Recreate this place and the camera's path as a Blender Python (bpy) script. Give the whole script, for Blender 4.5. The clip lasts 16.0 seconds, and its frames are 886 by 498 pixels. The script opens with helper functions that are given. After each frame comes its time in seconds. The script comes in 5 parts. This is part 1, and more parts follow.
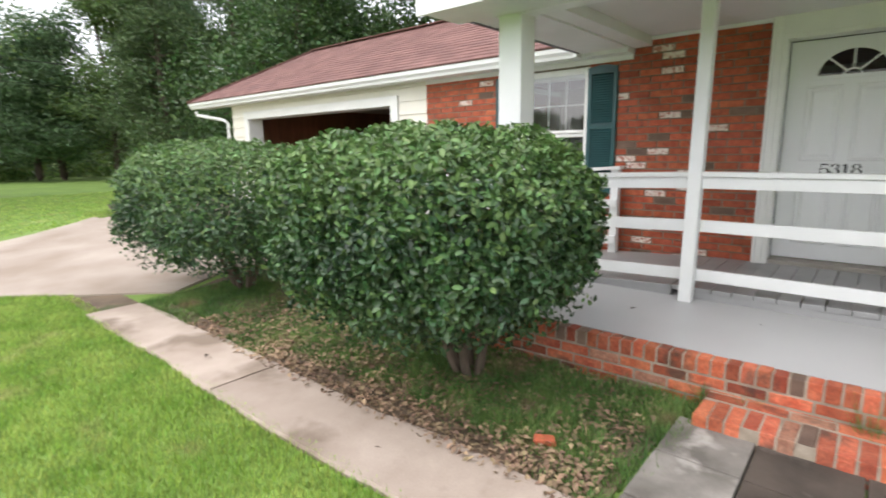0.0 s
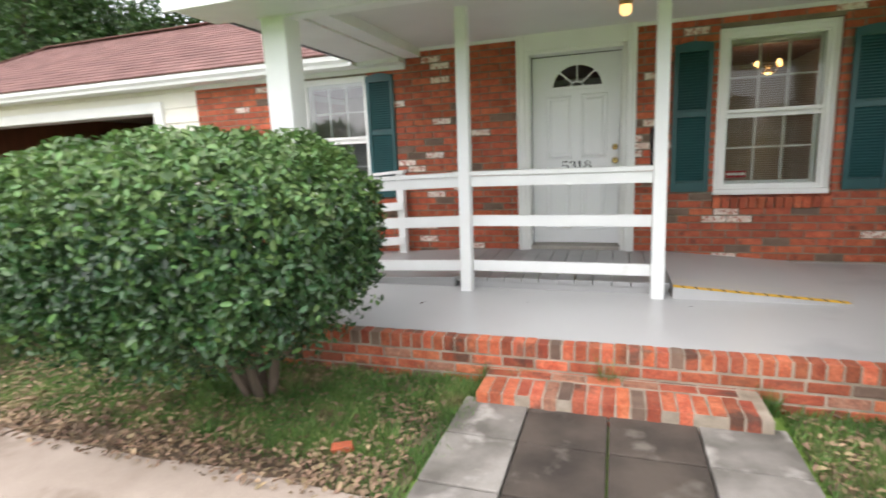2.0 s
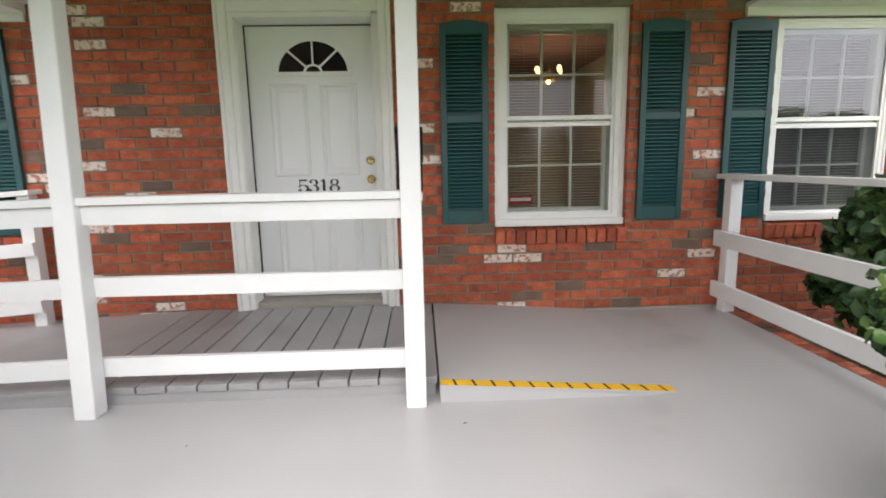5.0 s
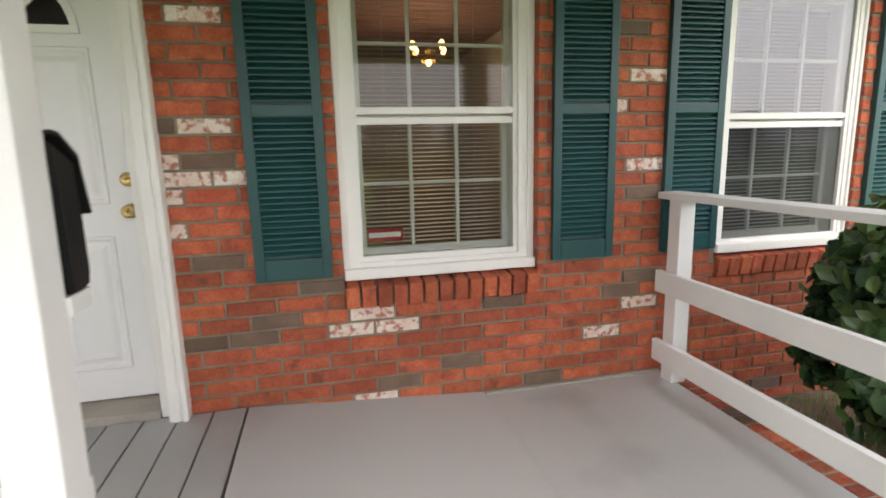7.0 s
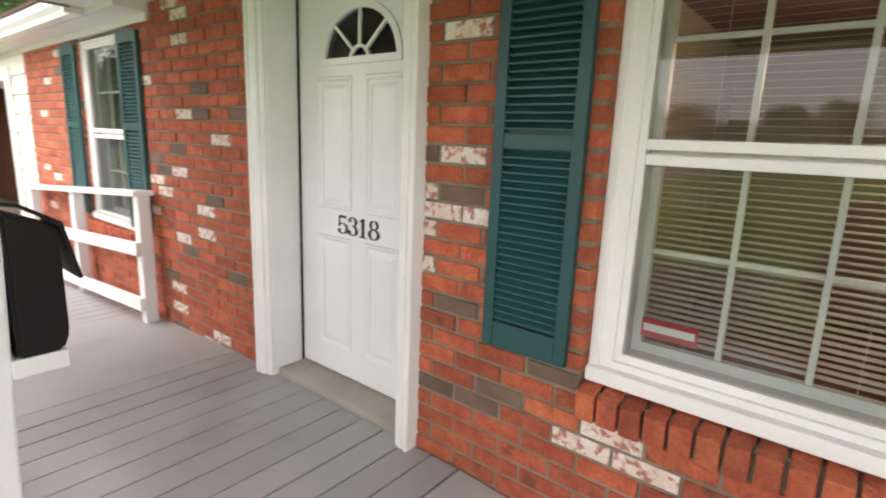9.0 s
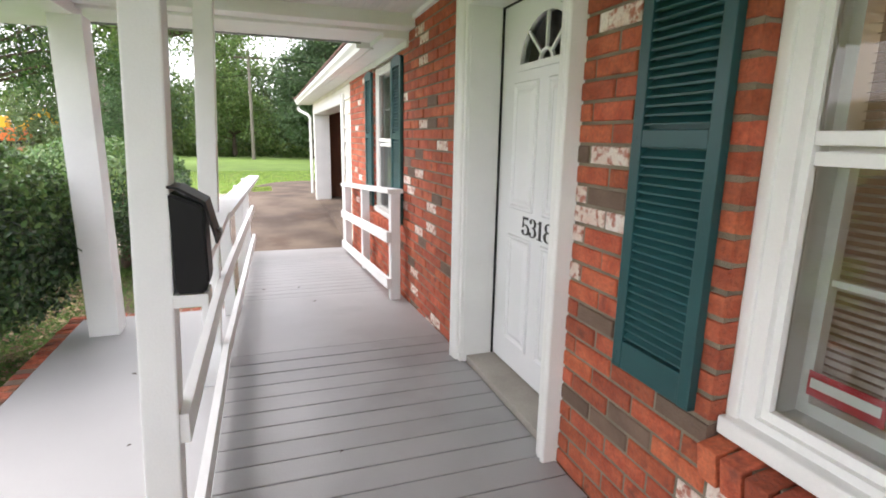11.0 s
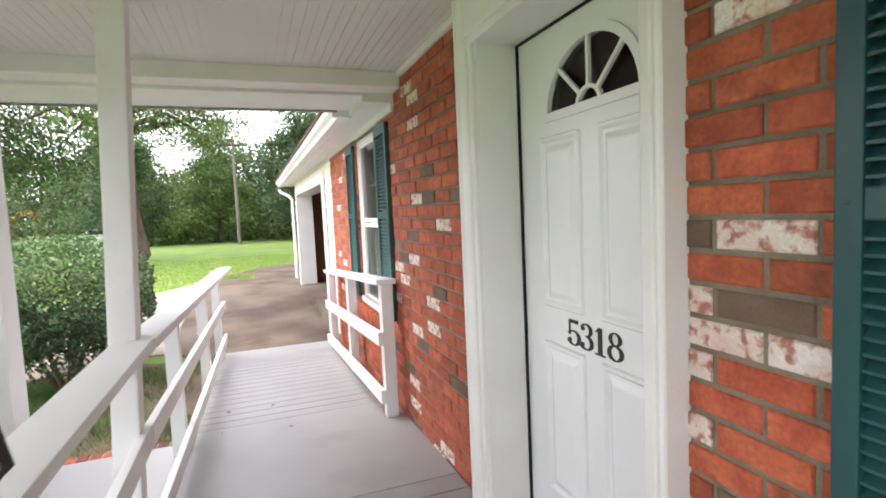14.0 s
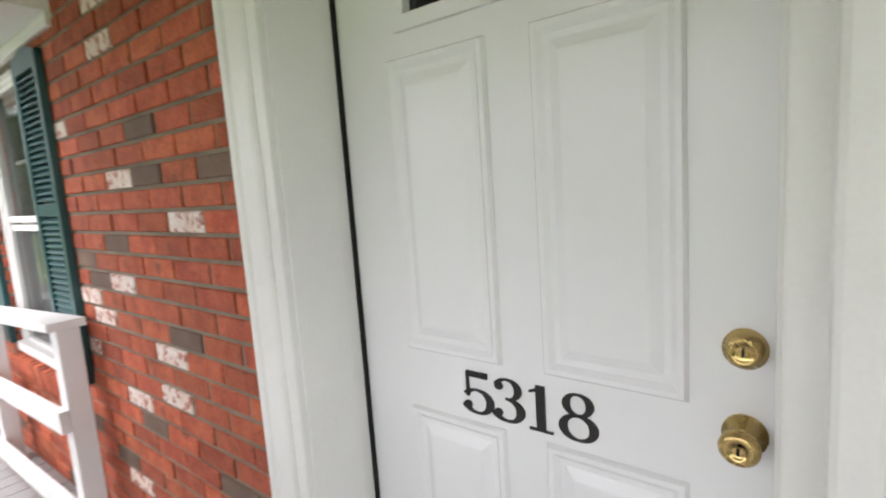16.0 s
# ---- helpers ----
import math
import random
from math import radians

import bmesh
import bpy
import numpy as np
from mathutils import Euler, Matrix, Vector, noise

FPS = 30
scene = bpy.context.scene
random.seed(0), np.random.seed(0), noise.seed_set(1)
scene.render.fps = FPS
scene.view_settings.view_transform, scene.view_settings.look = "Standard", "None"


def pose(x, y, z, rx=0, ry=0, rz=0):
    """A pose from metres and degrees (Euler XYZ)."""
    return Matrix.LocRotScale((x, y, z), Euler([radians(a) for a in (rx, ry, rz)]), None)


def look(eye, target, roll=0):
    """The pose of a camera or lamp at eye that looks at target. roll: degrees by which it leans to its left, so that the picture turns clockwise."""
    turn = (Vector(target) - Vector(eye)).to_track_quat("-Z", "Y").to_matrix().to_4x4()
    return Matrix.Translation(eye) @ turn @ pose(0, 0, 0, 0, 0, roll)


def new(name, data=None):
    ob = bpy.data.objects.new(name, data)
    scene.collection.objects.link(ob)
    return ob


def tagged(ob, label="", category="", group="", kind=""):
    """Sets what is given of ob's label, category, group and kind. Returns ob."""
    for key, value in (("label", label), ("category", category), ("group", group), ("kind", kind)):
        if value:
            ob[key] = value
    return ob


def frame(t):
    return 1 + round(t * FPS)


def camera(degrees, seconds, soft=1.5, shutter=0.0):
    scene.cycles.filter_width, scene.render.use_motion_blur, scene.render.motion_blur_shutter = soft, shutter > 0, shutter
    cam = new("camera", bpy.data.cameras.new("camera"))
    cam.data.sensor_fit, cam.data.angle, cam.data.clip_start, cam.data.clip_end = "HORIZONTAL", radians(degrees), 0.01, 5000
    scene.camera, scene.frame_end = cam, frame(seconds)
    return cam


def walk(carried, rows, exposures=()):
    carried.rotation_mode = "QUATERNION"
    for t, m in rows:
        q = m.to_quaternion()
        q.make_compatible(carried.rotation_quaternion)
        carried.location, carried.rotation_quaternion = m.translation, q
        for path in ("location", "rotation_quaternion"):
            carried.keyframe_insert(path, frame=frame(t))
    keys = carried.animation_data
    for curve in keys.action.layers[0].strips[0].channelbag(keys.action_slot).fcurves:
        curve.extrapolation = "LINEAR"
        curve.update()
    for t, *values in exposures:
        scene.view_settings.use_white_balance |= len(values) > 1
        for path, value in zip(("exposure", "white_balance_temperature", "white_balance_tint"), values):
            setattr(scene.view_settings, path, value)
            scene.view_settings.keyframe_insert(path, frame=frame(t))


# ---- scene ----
cam = camera(81.3, 16.0, soft=1.8, shutter=0.3)
PATH = [
    (0, (0.229, 0.265, 1.555), (-1.039, 1.765, 1.179), -0.9),
    (0.5, (0.202, 0.227, 1.555), (-1.243, 1.565, 1.208), -1.3),
    (1, (0.258, 0.18, 1.537), (-1.134, 1.579, 1.212), -1.7),
    (1.5, (0.299, 0.25, 1.529), (-0.766, 1.911, 1.2), -2.5),
    (2, (0.353, 0.354, 1.522), (-0.278, 2.216, 1.158), -2.6),
    (2.5, (0.392, 0.62, 1.468), (0.128, 2.565, 1.085), -2.2),
    (3, (0.405, 0.921, 1.477), (0.346, 2.883, 1.095), -2.0),
    (3.5, (0.529, 1.237, 1.457), (0.538, 3.202, 1.087), -2.4),
    (3.7, (0.553, 1.381, 1.494), (0.569, 3.348, 1.129), -2.0),
    (5.8, (0.799, 2.811, 1.472), (0.978, 4.78, 1.173), -1.2),
    (6, (0.801, 2.954, 1.476), (1.033, 4.919, 1.184), -1.2),
    (6.5, (0.89, 3.392, 1.52), (1.325, 5.322, 1.221), -1.0),
    (7, (1.209, 3.697, 1.588), (1.652, 5.613, 1.226), -1.5),
    (7.5, (1.335, 3.924, 1.745), (1.554, 5.867, 1.324), -0.3),
    (8, (1.507, 4.118, 1.706), (1.285, 6.07, 1.333), 0.6),
    (8.5, (1.687, 4.367, 1.757), (0.939, 6.182, 1.375), 1.6),
    (9, (1.95, 4.569, 1.792), (0.729, 6.097, 1.378), 2.3),
    (9.5, (2.049, 4.752, 1.775), (0.494, 5.938, 1.355), 1.2),
    (10, (2.133, 4.919, 1.796), (0.383, 5.804, 1.405), -0.2),
    (10.2, (2.215, 4.961, 1.79), (0.413, 5.752, 1.434), 0.4),
    (12.3, (2.324, 5.102, 1.789), (0.45, 5.609, 1.307), -1.0),
    (12.5, (2.228, 5.118, 1.803), (0.334, 5.644, 1.434), -1.3),
    (13, (1.977, 5.078, 1.833), (0.072, 5.66, 1.655), -2.6),
    (13.5, (1.743, 5.124, 1.797), (-0.151, 5.757, 1.686), -2.7),
    (14, (1.478, 5.24, 1.818), (-0.394, 5.927, 1.666), -2.6),
    (14.5, (1.256, 5.276, 1.803), (-0.558, 6.092, 1.595), -2.7),
    (15, (0.942, 5.24, 1.839), (-0.729, 6.305, 1.57), -3.3),
    (15.5, (0.713, 5.313, 1.808), (-0.784, 6.619, 1.571), -3.9),
    (16, (0.471, 5.466, 1.808), (-0.774, 7.008, 1.544), -4.0),
]
walk(cam, [(t, look(eye, target, roll)) for t, eye, target, roll in PATH], exposures=[(0, 0.83, 6500, 13), (1, 0.85, 6500, 13), (1.5, 0.88, 6500, 13), (2, 1.03, 6500, 13), (3, 1.2, 6450, 16), (3.7, 1.15, 6450, 17), (6, 1.12, 6750, 15), (7, 1.36, 6850, 16), (7.5, 1.68, 6950, 17), (8.4, 1.82, 6900, 17), (9, 1.6, 6850, 17), (10, 1.52, 6550, 18), (12.5, 1.47, 6500, 18), (13.5, 1.6, 6500, 18), (14.2, 1.55, 6500, 18), (15, 1.47, 6500, 18), (16, 1.55, 6500, 18)])
# ---------------------------------------------------------------- light
world = bpy.data.worlds.new("world")
scene.world = world
world.use_nodes = True
wn, wl = world.node_tree.nodes, world.node_tree.links
sky = wn.new("ShaderNodeTexSky")
sky.sky_type, sky.sun_disc = "NISHITA", False
SUN_UP, SUN_TURN = 52, 205
sky.sun_elevation, sky.sun_rotation = radians(SUN_UP), radians(SUN_TURN)
sky.air_density, sky.dust_density = 1.0, 3.0
cloud = wn.new("ShaderNodeTexNoise")
cloud.inputs["Scale"].default_value, cloud.inputs["Detail"].default_value = 2.2, 6
ramp = wn.new("ShaderNodeMapRange")
ramp.inputs[1].default_value, ramp.inputs[2].default_value = 0.35, 0.62
ramp.inputs[3].default_value, ramp.inputs[4].default_value = 0.62, 0.92
wl.new(cloud.outputs[0], ramp.inputs[0])
veil = wn.new("ShaderNodeMix")
veil.data_type = "RGBA"
veil.inputs[7].default_value = (9.2, 9.4, 9.7, 1)
wl.new(ramp.outputs[0], veil.inputs[0])
wl.new(sky.outputs[0], veil.inputs[6])
wl.new(veil.outputs[2], wn["Background"].inputs[0])
wn["Background"].inputs[1].default_value = 0.15

sun = new("sun", bpy.data.lights.new("sun", "SUN"))
sun.data.energy, sun.data.angle, sun.data.color = 1.0, radians(55), (1, 0.97, 0.93)
sun_at = Vector((math.sin(radians(SUN_TURN)) * math.cos(radians(SUN_UP)), math.cos(radians(SUN_TURN)) * math.cos(radians(SUN_UP)), math.sin(radians(SUN_UP))))
sun.matrix_world = look(sun_at * 60, (0, 0, 0))

# ---------------------------------------------------------------- materials


def surface(name, c1, c2, scale=6.0, rough=0.7, bump=0.15, grain=90.0, metal=0.0, spread=0.0, vary="", stain=None, stain_scale=1.3, stain_at=0.6, spec=0.5, coat=0.0, stretch=(1, 1, 1), fleck=0.16, tint=0.012):
    """Two colours mixed by a coarse noise, fine grain in relief and gloss, a stain colour with edges of its own, and a shade of its own for each piece."""
    m = bpy.data.materials.new(name)
    m.use_nodes = True
    n, l = m.node_tree.nodes, m.node_tree.links
    b = n["Principled BSDF"]
    geo = n.new("ShaderNodeNewGeometry")
    mapping = n.new("ShaderNodeMapping")
    mapping.inputs["Scale"].default_value = stretch
    l.new(geo.outputs["Position"], mapping.inputs[0])
    pos = mapping.outputs[0]

    def noise_at(s, detail=5.0):
        t = n.new("ShaderNodeTexNoise")
        t.inputs["Scale"].default_value, t.inputs["Detail"].default_value = s, detail
        l.new(pos, t.inputs["Vector"])
        return t.outputs[0]

    def mix(a, c, f, mode="MIX"):
        x = n.new("ShaderNodeMix")
        x.data_type, x.blend_type = "RGBA", mode
        for socket, v in ((x.inputs[0], f), (x.inputs[6], a), (x.inputs[7], c)):
            if hasattr(v, "is_output"):
                l.new(v, socket)
            else:
                socket.default_value = (*v, 1) if isinstance(v, tuple) else v
        return x.outputs[2]

    def span(v, lo, hi, a=0.0, c=1.0):
        r = n.new("ShaderNodeMapRange")
        r.inputs[1].default_value, r.inputs[2].default_value, r.inputs[3].default_value, r.inputs[4].default_value = lo, hi, a, c
        l.new(v, r.inputs[0])
        return r.outputs[0]

    coarse, fine = noise_at(scale), noise_at(grain, 3.0)
    colour = mix(c1, c2, span(coarse, 0.35, 0.65))
    if stain:
        colour = mix(colour, stain, span(noise_at(stain_scale, 7.0), stain_at, stain_at + 0.12, 0, 0.85))
    if vary:
        rnd = n.new("ShaderNodeObjectInfo").outputs["Random"] if vary == "object" else geo.outputs["Random Per Island"]
        hsv = n.new("ShaderNodeHueSaturation")
        l.new(span(rnd, 0, 1, 1 - spread, 1 + spread), hsv.inputs["Value"])
        wob = n.new("ShaderNodeMath")
        wob.operation = "MULTIPLY"
        wob.inputs[1].default_value = 7.31
        l.new(rnd, wob.inputs[0])
        fr = n.new("ShaderNodeMath")
        fr.operation = "FRACT"
        l.new(wob.outputs[0], fr.inputs[0])
        l.new(span(fr.outputs[0], 0, 1, 0.5 - spread * tint, 0.5 + spread * tint), hsv.inputs["Hue"])
        l.new(colour, hsv.inputs["Color"])
        colour = hsv.outputs[0]
    colour = mix(colour, (0.0, 0.0, 0.0), span(fine, 0.3, 0.7, fleck, 0.0))
    l.new(colour, b.inputs["Base Color"])
    l.new(span(fine, 0.3, 0.7, max(rough - min(0.1, fleck * 0.7), 0.02), min(rough + min(0.1, fleck * 0.7), 1)), b.inputs["Roughness"])
    b.inputs["Metallic"].default_value = metal
    b.inputs["Specular IOR Level"].default_value = spec
    b.inputs["Coat Weight"].default_value = coat
    if bump:
        bp = n.new("ShaderNodeBump")
        bp.inputs["Strength"].default_value, bp.inputs["Distance"].default_value = bump, 0.01
        both = n.new("ShaderNodeMath")
        both.operation = "ADD"
        l.new(coarse, both.inputs[0])
        l.new(fine, both.inputs[1])
        l.new(both.outputs[0], bp.inputs["Height"])
        l.new(bp.outputs[0], b.inputs["Normal"])
    return m


def glowing(name, colour, strength):
    m = bpy.data.materials.new(name)
    m.use_nodes = True
    b = m.node_tree.nodes["Principled BSDF"]
    b.inputs["Emission Color"].default_value, b.inputs["Emission Strength"].default_value = (*colour, 1), strength
    b.inputs["Base Color"].default_value = (*colour, 1)
    return m


def clear_glass(name, index):
    m = bpy.data.materials.new(name)
    m.use_nodes = True
    n, l = m.node_tree.nodes, m.node_tree.links
    mixer, see, shine, fres = n.new("ShaderNodeMixShader"), n.new("ShaderNodeBsdfTransparent"), n.new("ShaderNodeBsdfGlossy"), n.new("ShaderNodeFresnel")
    see.inputs[0].default_value = (0.82, 0.86, 0.84, 1)
    shine.inputs["Roughness"].default_value = 0.01
    fres.inputs[0].default_value = index
    l.new(fres.outputs[0], mixer.inputs[0])
    l.new(see.outputs[0], mixer.inputs[1])
    l.new(shine.outputs[0], mixer.inputs[2])
    l.new(mixer.outputs[0], n["Material Output"].inputs[0])
    return m


def foliage(name, dark, light, rough=0.35, trans=0.25, stain=None, patch=1.6):
    m = surface(name, dark, light, 2.5, rough, 0.0, 40, vary="island", spread=0.45, tint=0.05, stain=stain, stain_scale=patch, stain_at=0.57)
    b = m.node_tree.nodes["Principled BSDF"]
    b.inputs["Transmission Weight"].default_value = 0.0
    n, l = m.node_tree.nodes, m.node_tree.links
    tr, mixer = n.new("ShaderNodeBsdfTranslucent"), n.new("ShaderNodeMixShader")
    mixer.inputs[0].default_value = trans
    l.new(b.inputs["Base Color"].links[0].from_socket, tr.inputs[0])
    l.new(b.outputs[0], mixer.inputs[1])
    l.new(tr.outputs[0], mixer.inputs[2])
    l.new(mixer.outputs[0], n["Material Output"].inputs[0])
    return m


RED = ((0.41, 0.085, 0.038), (0.545, 0.138, 0.064))
M_BRICK = surface("brick_red", *RED, 14, 0.82, 0.6, 75, vary="object", spread=0.26, stain=(0.2, 0.06, 0.038), stain_scale=11, stain_at=0.59, fleck=0.34)
M_BRICK_FAR = surface("brick_red_joined", *RED, 14, 0.82, 0.6, 75, vary="island", spread=0.26, stain=(0.2, 0.06, 0.038), stain_scale=11, stain_at=0.59, fleck=0.34)
M_BRICK_GREY = surface("brick_grey", (0.205, 0.135, 0.098), (0.155, 0.10, 0.072), 9, 0.85, 0.5, 120, vary="object", spread=0.2)
M_BRICK_WHITE = surface("brick_whitewashed", (0.86, 0.79, 0.72), (0.76, 0.58, 0.49), 12, 0.85, 0.6, 120, stain=(0.42, 0.1, 0.05), stain_scale=34, stain_at=0.495)
M_BRICK_OLD = surface("brick_weathered", (0.41, 0.092, 0.042), (0.55, 0.165, 0.083), 11, 0.88, 0.7, 60, vary="object", spread=0.42, stain=(0.13, 0.075, 0.05), stain_scale=5, stain_at=0.55, fleck=0.4)
M_BRICK_PALE = surface("brick_worn_pale", (0.50, 0.26, 0.17), (0.36, 0.14, 0.085), 12, 0.9, 0.7, 60, vary="object", spread=0.25, stain=(0.18, 0.12, 0.08), stain_scale=6, stain_at=0.55, fleck=0.4)
M_MORTAR = surface("mortar", (0.275, 0.23, 0.17), (0.195, 0.162, 0.12), 8, 0.95, 0.6, 180)
M_MORTAR_PALE = surface("pale_mortar", (0.43, 0.36, 0.28), (0.27, 0.22, 0.165), 7, 0.95, 0.6, 150, stain=(0.16, 0.15, 0.10), stain_scale=4, stain_at=0.6)
M_WHITE = surface("white_paint", (0.82, 0.83, 0.82), (0.77, 0.78, 0.77), 3, 0.42, 0.08, 140, stain=(0.66, 0.65, 0.61), stain_scale=3.1, stain_at=0.68, fleck=0.03)
M_TRIM = surface("white_trim_paint", (0.84, 0.84, 0.81), (0.79, 0.79, 0.76), 3, 0.35, 0.06, 140, fleck=0.03)
M_DOOR = surface("white_door_paint", (0.83, 0.84, 0.84), (0.81, 0.82, 0.82), 2, 0.27, 0.0, 60, fleck=0.0)
M_CREAM = surface("cream_siding_paint", (0.83, 0.8, 0.7), (0.77, 0.74, 0.65), 2, 0.5, 0.08, 120, vary="object", spread=0.03, fleck=0.03)
M_CEIL = surface("ceiling_paint", (0.74, 0.74, 0.73), (0.69, 0.69, 0.68), 1.5, 0.55, 0.04, 90, fleck=0.03)
M_DECK = surface("grey_deck_paint", (0.34, 0.34, 0.335), (0.295, 0.295, 0.29), 1.4, 0.42, 0.12, 110, vary="object", spread=0.05, stain=(0.25, 0.245, 0.24), stain_scale=1.1, stain_at=0.6, stretch=(1, 1, 1), fleck=0.03)
M_SLAB = surface("grey_slab_paint", (0.46, 0.46, 0.455), (0.42, 0.42, 0.415), 0.9, 0.35, 0.08, 130, stain=(0.30, 0.30, 0.30), stain_scale=0.9, stain_at=0.62, fleck=0.03)
M_WALK = surface("walkway_concrete", (0.50, 0.41, 0.34), (0.38, 0.30, 0.24), 2.2, 0.9, 0.4, 160, vary="object", spread=0.1, stain=(0.22, 0.165, 0.12), stain_scale=2.1, stain_at=0.54)
M_DRIVE = surface("driveway_concrete", (0.18, 0.135, 0.098), (0.075, 0.053, 0.038), 1.1, 0.92, 0.4, 120, stain=(0.105, 0.068, 0.045), stain_scale=1.5, stain_at=0.54)
M_DRIVE_PALE = surface("pale_driveway_concrete", (0.44, 0.37, 0.31), (0.31, 0.245, 0.19), 0.8, 0.92, 0.4, 120, stain=(0.25, 0.18, 0.125), stain_scale=0.5, stain_at=0.57)
M_PAVER = surface("paver_light", (0.30, 0.275, 0.245), (0.13, 0.118, 0.10), 3.4, 0.9, 0.4, 150, vary="object", spread=0.15, stain=(0.44, 0.41, 0.37), stain_scale=4.5, stain_at=0.57)
M_PAVER_DARK = surface("paver_dark", (0.105, 0.082, 0.064), (0.045, 0.035, 0.027), 3.0, 0.85, 0.4, 150, vary="object", spread=0.15, stain=(0.19, 0.165, 0.135), stain_scale=5, stain_at=0.6)
M_SILL = surface("worn_sill", (0.42, 0.39, 0.34), (0.34, 0.31, 0.27), 3, 0.7, 0.2, 90)
# dark green paint; the paler stain colour paints sky sheen on the slats
M_SHUT = surface("green_shutter_sheen", (0.0105, 0.062, 0.067), (0.0135, 0.077, 0.082), 4, 0.38, 0.05, 120, stain=(0.03, 0.095, 0.098), stain_scale=2.3, stain_at=0.66, fleck=0.03)
M_SHINGLE = surface("red_shingle", (0.255, 0.135, 0.118), (0.205, 0.105, 0.092), 3, 0.95, 0.5, 220, vary="island", spread=0.14)
M_BLACK = surface("black_enamel", (0.01, 0.01, 0.011), (0.014, 0.014, 0.015), 5, 0.5, 0.03, 90, fleck=0.03, spec=0.2)
M_BRASS = surface("polished_brass", (0.68, 0.50, 0.22), (0.58, 0.42, 0.17), 8, 0.22, 0.02, 90, metal=1.0)
M_STEEL = surface("dull_steel", (0.35, 0.35, 0.36), (0.25, 0.25, 0.26), 8, 0.45, 0.05, 90, metal=1.0)
M_NUM = surface("black_numeral", (0.015, 0.015, 0.015), (0.02, 0.02, 0.02), 9, 0.4, 0, 90)
M_GLASS = clear_glass("window_glass", 1.55)
M_STORM = clear_glass("storm_window_glass", 2.3)
M_SCREEN = clear_glass("insect_screen", 1.35)
n_, l_ = M_SCREEN.node_tree.nodes, M_SCREEN.node_tree.links
weave, over = n_.new("ShaderNodeBsdfDiffuse"), n_.new("ShaderNodeMixShader")
weave.inputs[0].default_value, over.inputs[0].default_value = (0.07, 0.075, 0.08, 1), 0.42
l_.new(n_["Material Output"].inputs[0].links[0].from_socket, over.inputs[1])
l_.new(weave.outputs[0], over.inputs[2])
l_.new(over.outputs[0], n_["Material Output"].inputs[0])
M_BLIND = surface("blind_slat", (0.74, 0.72, 0.68), (0.68, 0.66, 0.62), 3, 0.5, 0.0, 60)
M_ROOM = surface("room_plaster", (0.42, 0.38, 0.33), (0.38, 0.345, 0.3), 1.5, 0.9, 0.05, 60)
M_DARKWOOD = surface("brown_panel", (0.24, 0.09, 0.045), (0.17, 0.062, 0.032), 2, 0.6, 0.1, 60, stretch=(6, 6, 0.6))
M_YELLOW = surface("yellow_tape", (0.85, 0.5, 0.02), (0.78, 0.44, 0.02), 9, 0.5, 0.1, 160)
M_RUBBER = surface("black_tape_mark", (0.015, 0.014, 0.012), (0.02, 0.018, 0.015), 9, 0.8, 0.1, 160)
M_SOIL = surface("lawn_soil", (0.19, 0.30, 0.055), (0.14, 0.235, 0.042), 0.8, 0.95, 0.6, 60, stain=(0.12, 0.095, 0.05), stain_scale=0.55, stain_at=0.66)
M_BED = surface("bed_soil", (0.185, 0.132, 0.086), (0.11, 0.078, 0.052), 3, 0.97, 0.7, 60, stain=(0.06, 0.085, 0.025), stain_scale=2.2, stain_at=0.56)
M_GRASS = foliage("grass_blade", (0.25, 0.41, 0.07), (0.43, 0.55, 0.14), 0.6, 0.35, (0.55, 0.52, 0.23), 1.7)
M_BEDGRASS = foliage("bed_grass_blade", (0.085, 0.19, 0.042), (0.20, 0.32, 0.085), 0.6, 0.3, (0.34, 0.26, 0.14), 2.6)
M_DRY = foliage("dry_leaf", (0.21, 0.14, 0.085), (0.42, 0.29, 0.18), 0.8, 0.1)
M_DEAD = foliage("dead_leaf", (0.045, 0.032, 0.02), (0.09, 0.06, 0.035), 0.8, 0.05)
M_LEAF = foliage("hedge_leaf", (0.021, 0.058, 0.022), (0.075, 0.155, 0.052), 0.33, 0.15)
# young growth, its paler green also painting the light on the bush tops
M_LEAF_TOP_LIT = foliage("hedge_leaf_new_lit", (0.095, 0.185, 0.05), (0.165, 0.275, 0.085), 0.40, 0.2)
M_TREE = foliage("tree_leaf", (0.035, 0.085, 0.024), (0.085, 0.16, 0.04), 0.5, 0.25)
M_TREE_L = foliage("tree_leaf_light", (0.095, 0.17, 0.04), (0.18, 0.27, 0.075), 0.5, 0.3)
# leaf green lifted and greyed: distance haze mixed into the colour
M_WOODS_HAZY = foliage("hazy_woodland_leaf", (0.075, 0.13, 0.05), (0.15, 0.22, 0.085), 0.6, 0.3)
M_PINE = foliage("pine_needles", (0.075, 0.14, 0.06), (0.14, 0.23, 0.10), 0.6, 0.25)
M_BARK = surface("bark", (0.13, 0.095, 0.07), (0.07, 0.05, 0.038), 5, 0.95, 0.8, 40, stretch=(1, 1, 0.25))
M_POLE = surface("weathered_pole", (0.30, 0.265, 0.23), (0.2, 0.175, 0.15), 4, 0.95, 0.5, 40, stretch=(1, 1, 0.2))
M_TWIG = surface("shrub_bark", (0.17, 0.125, 0.09), (0.1, 0.075, 0.055), 9, 0.9, 0.5, 90, stretch=(1, 1, 0.3))
M_ORANGE = surface("orange_machine_paint", (0.75, 0.19, 0.02), (0.65, 0.15, 0.02), 2, 0.5, 0.05, 60)
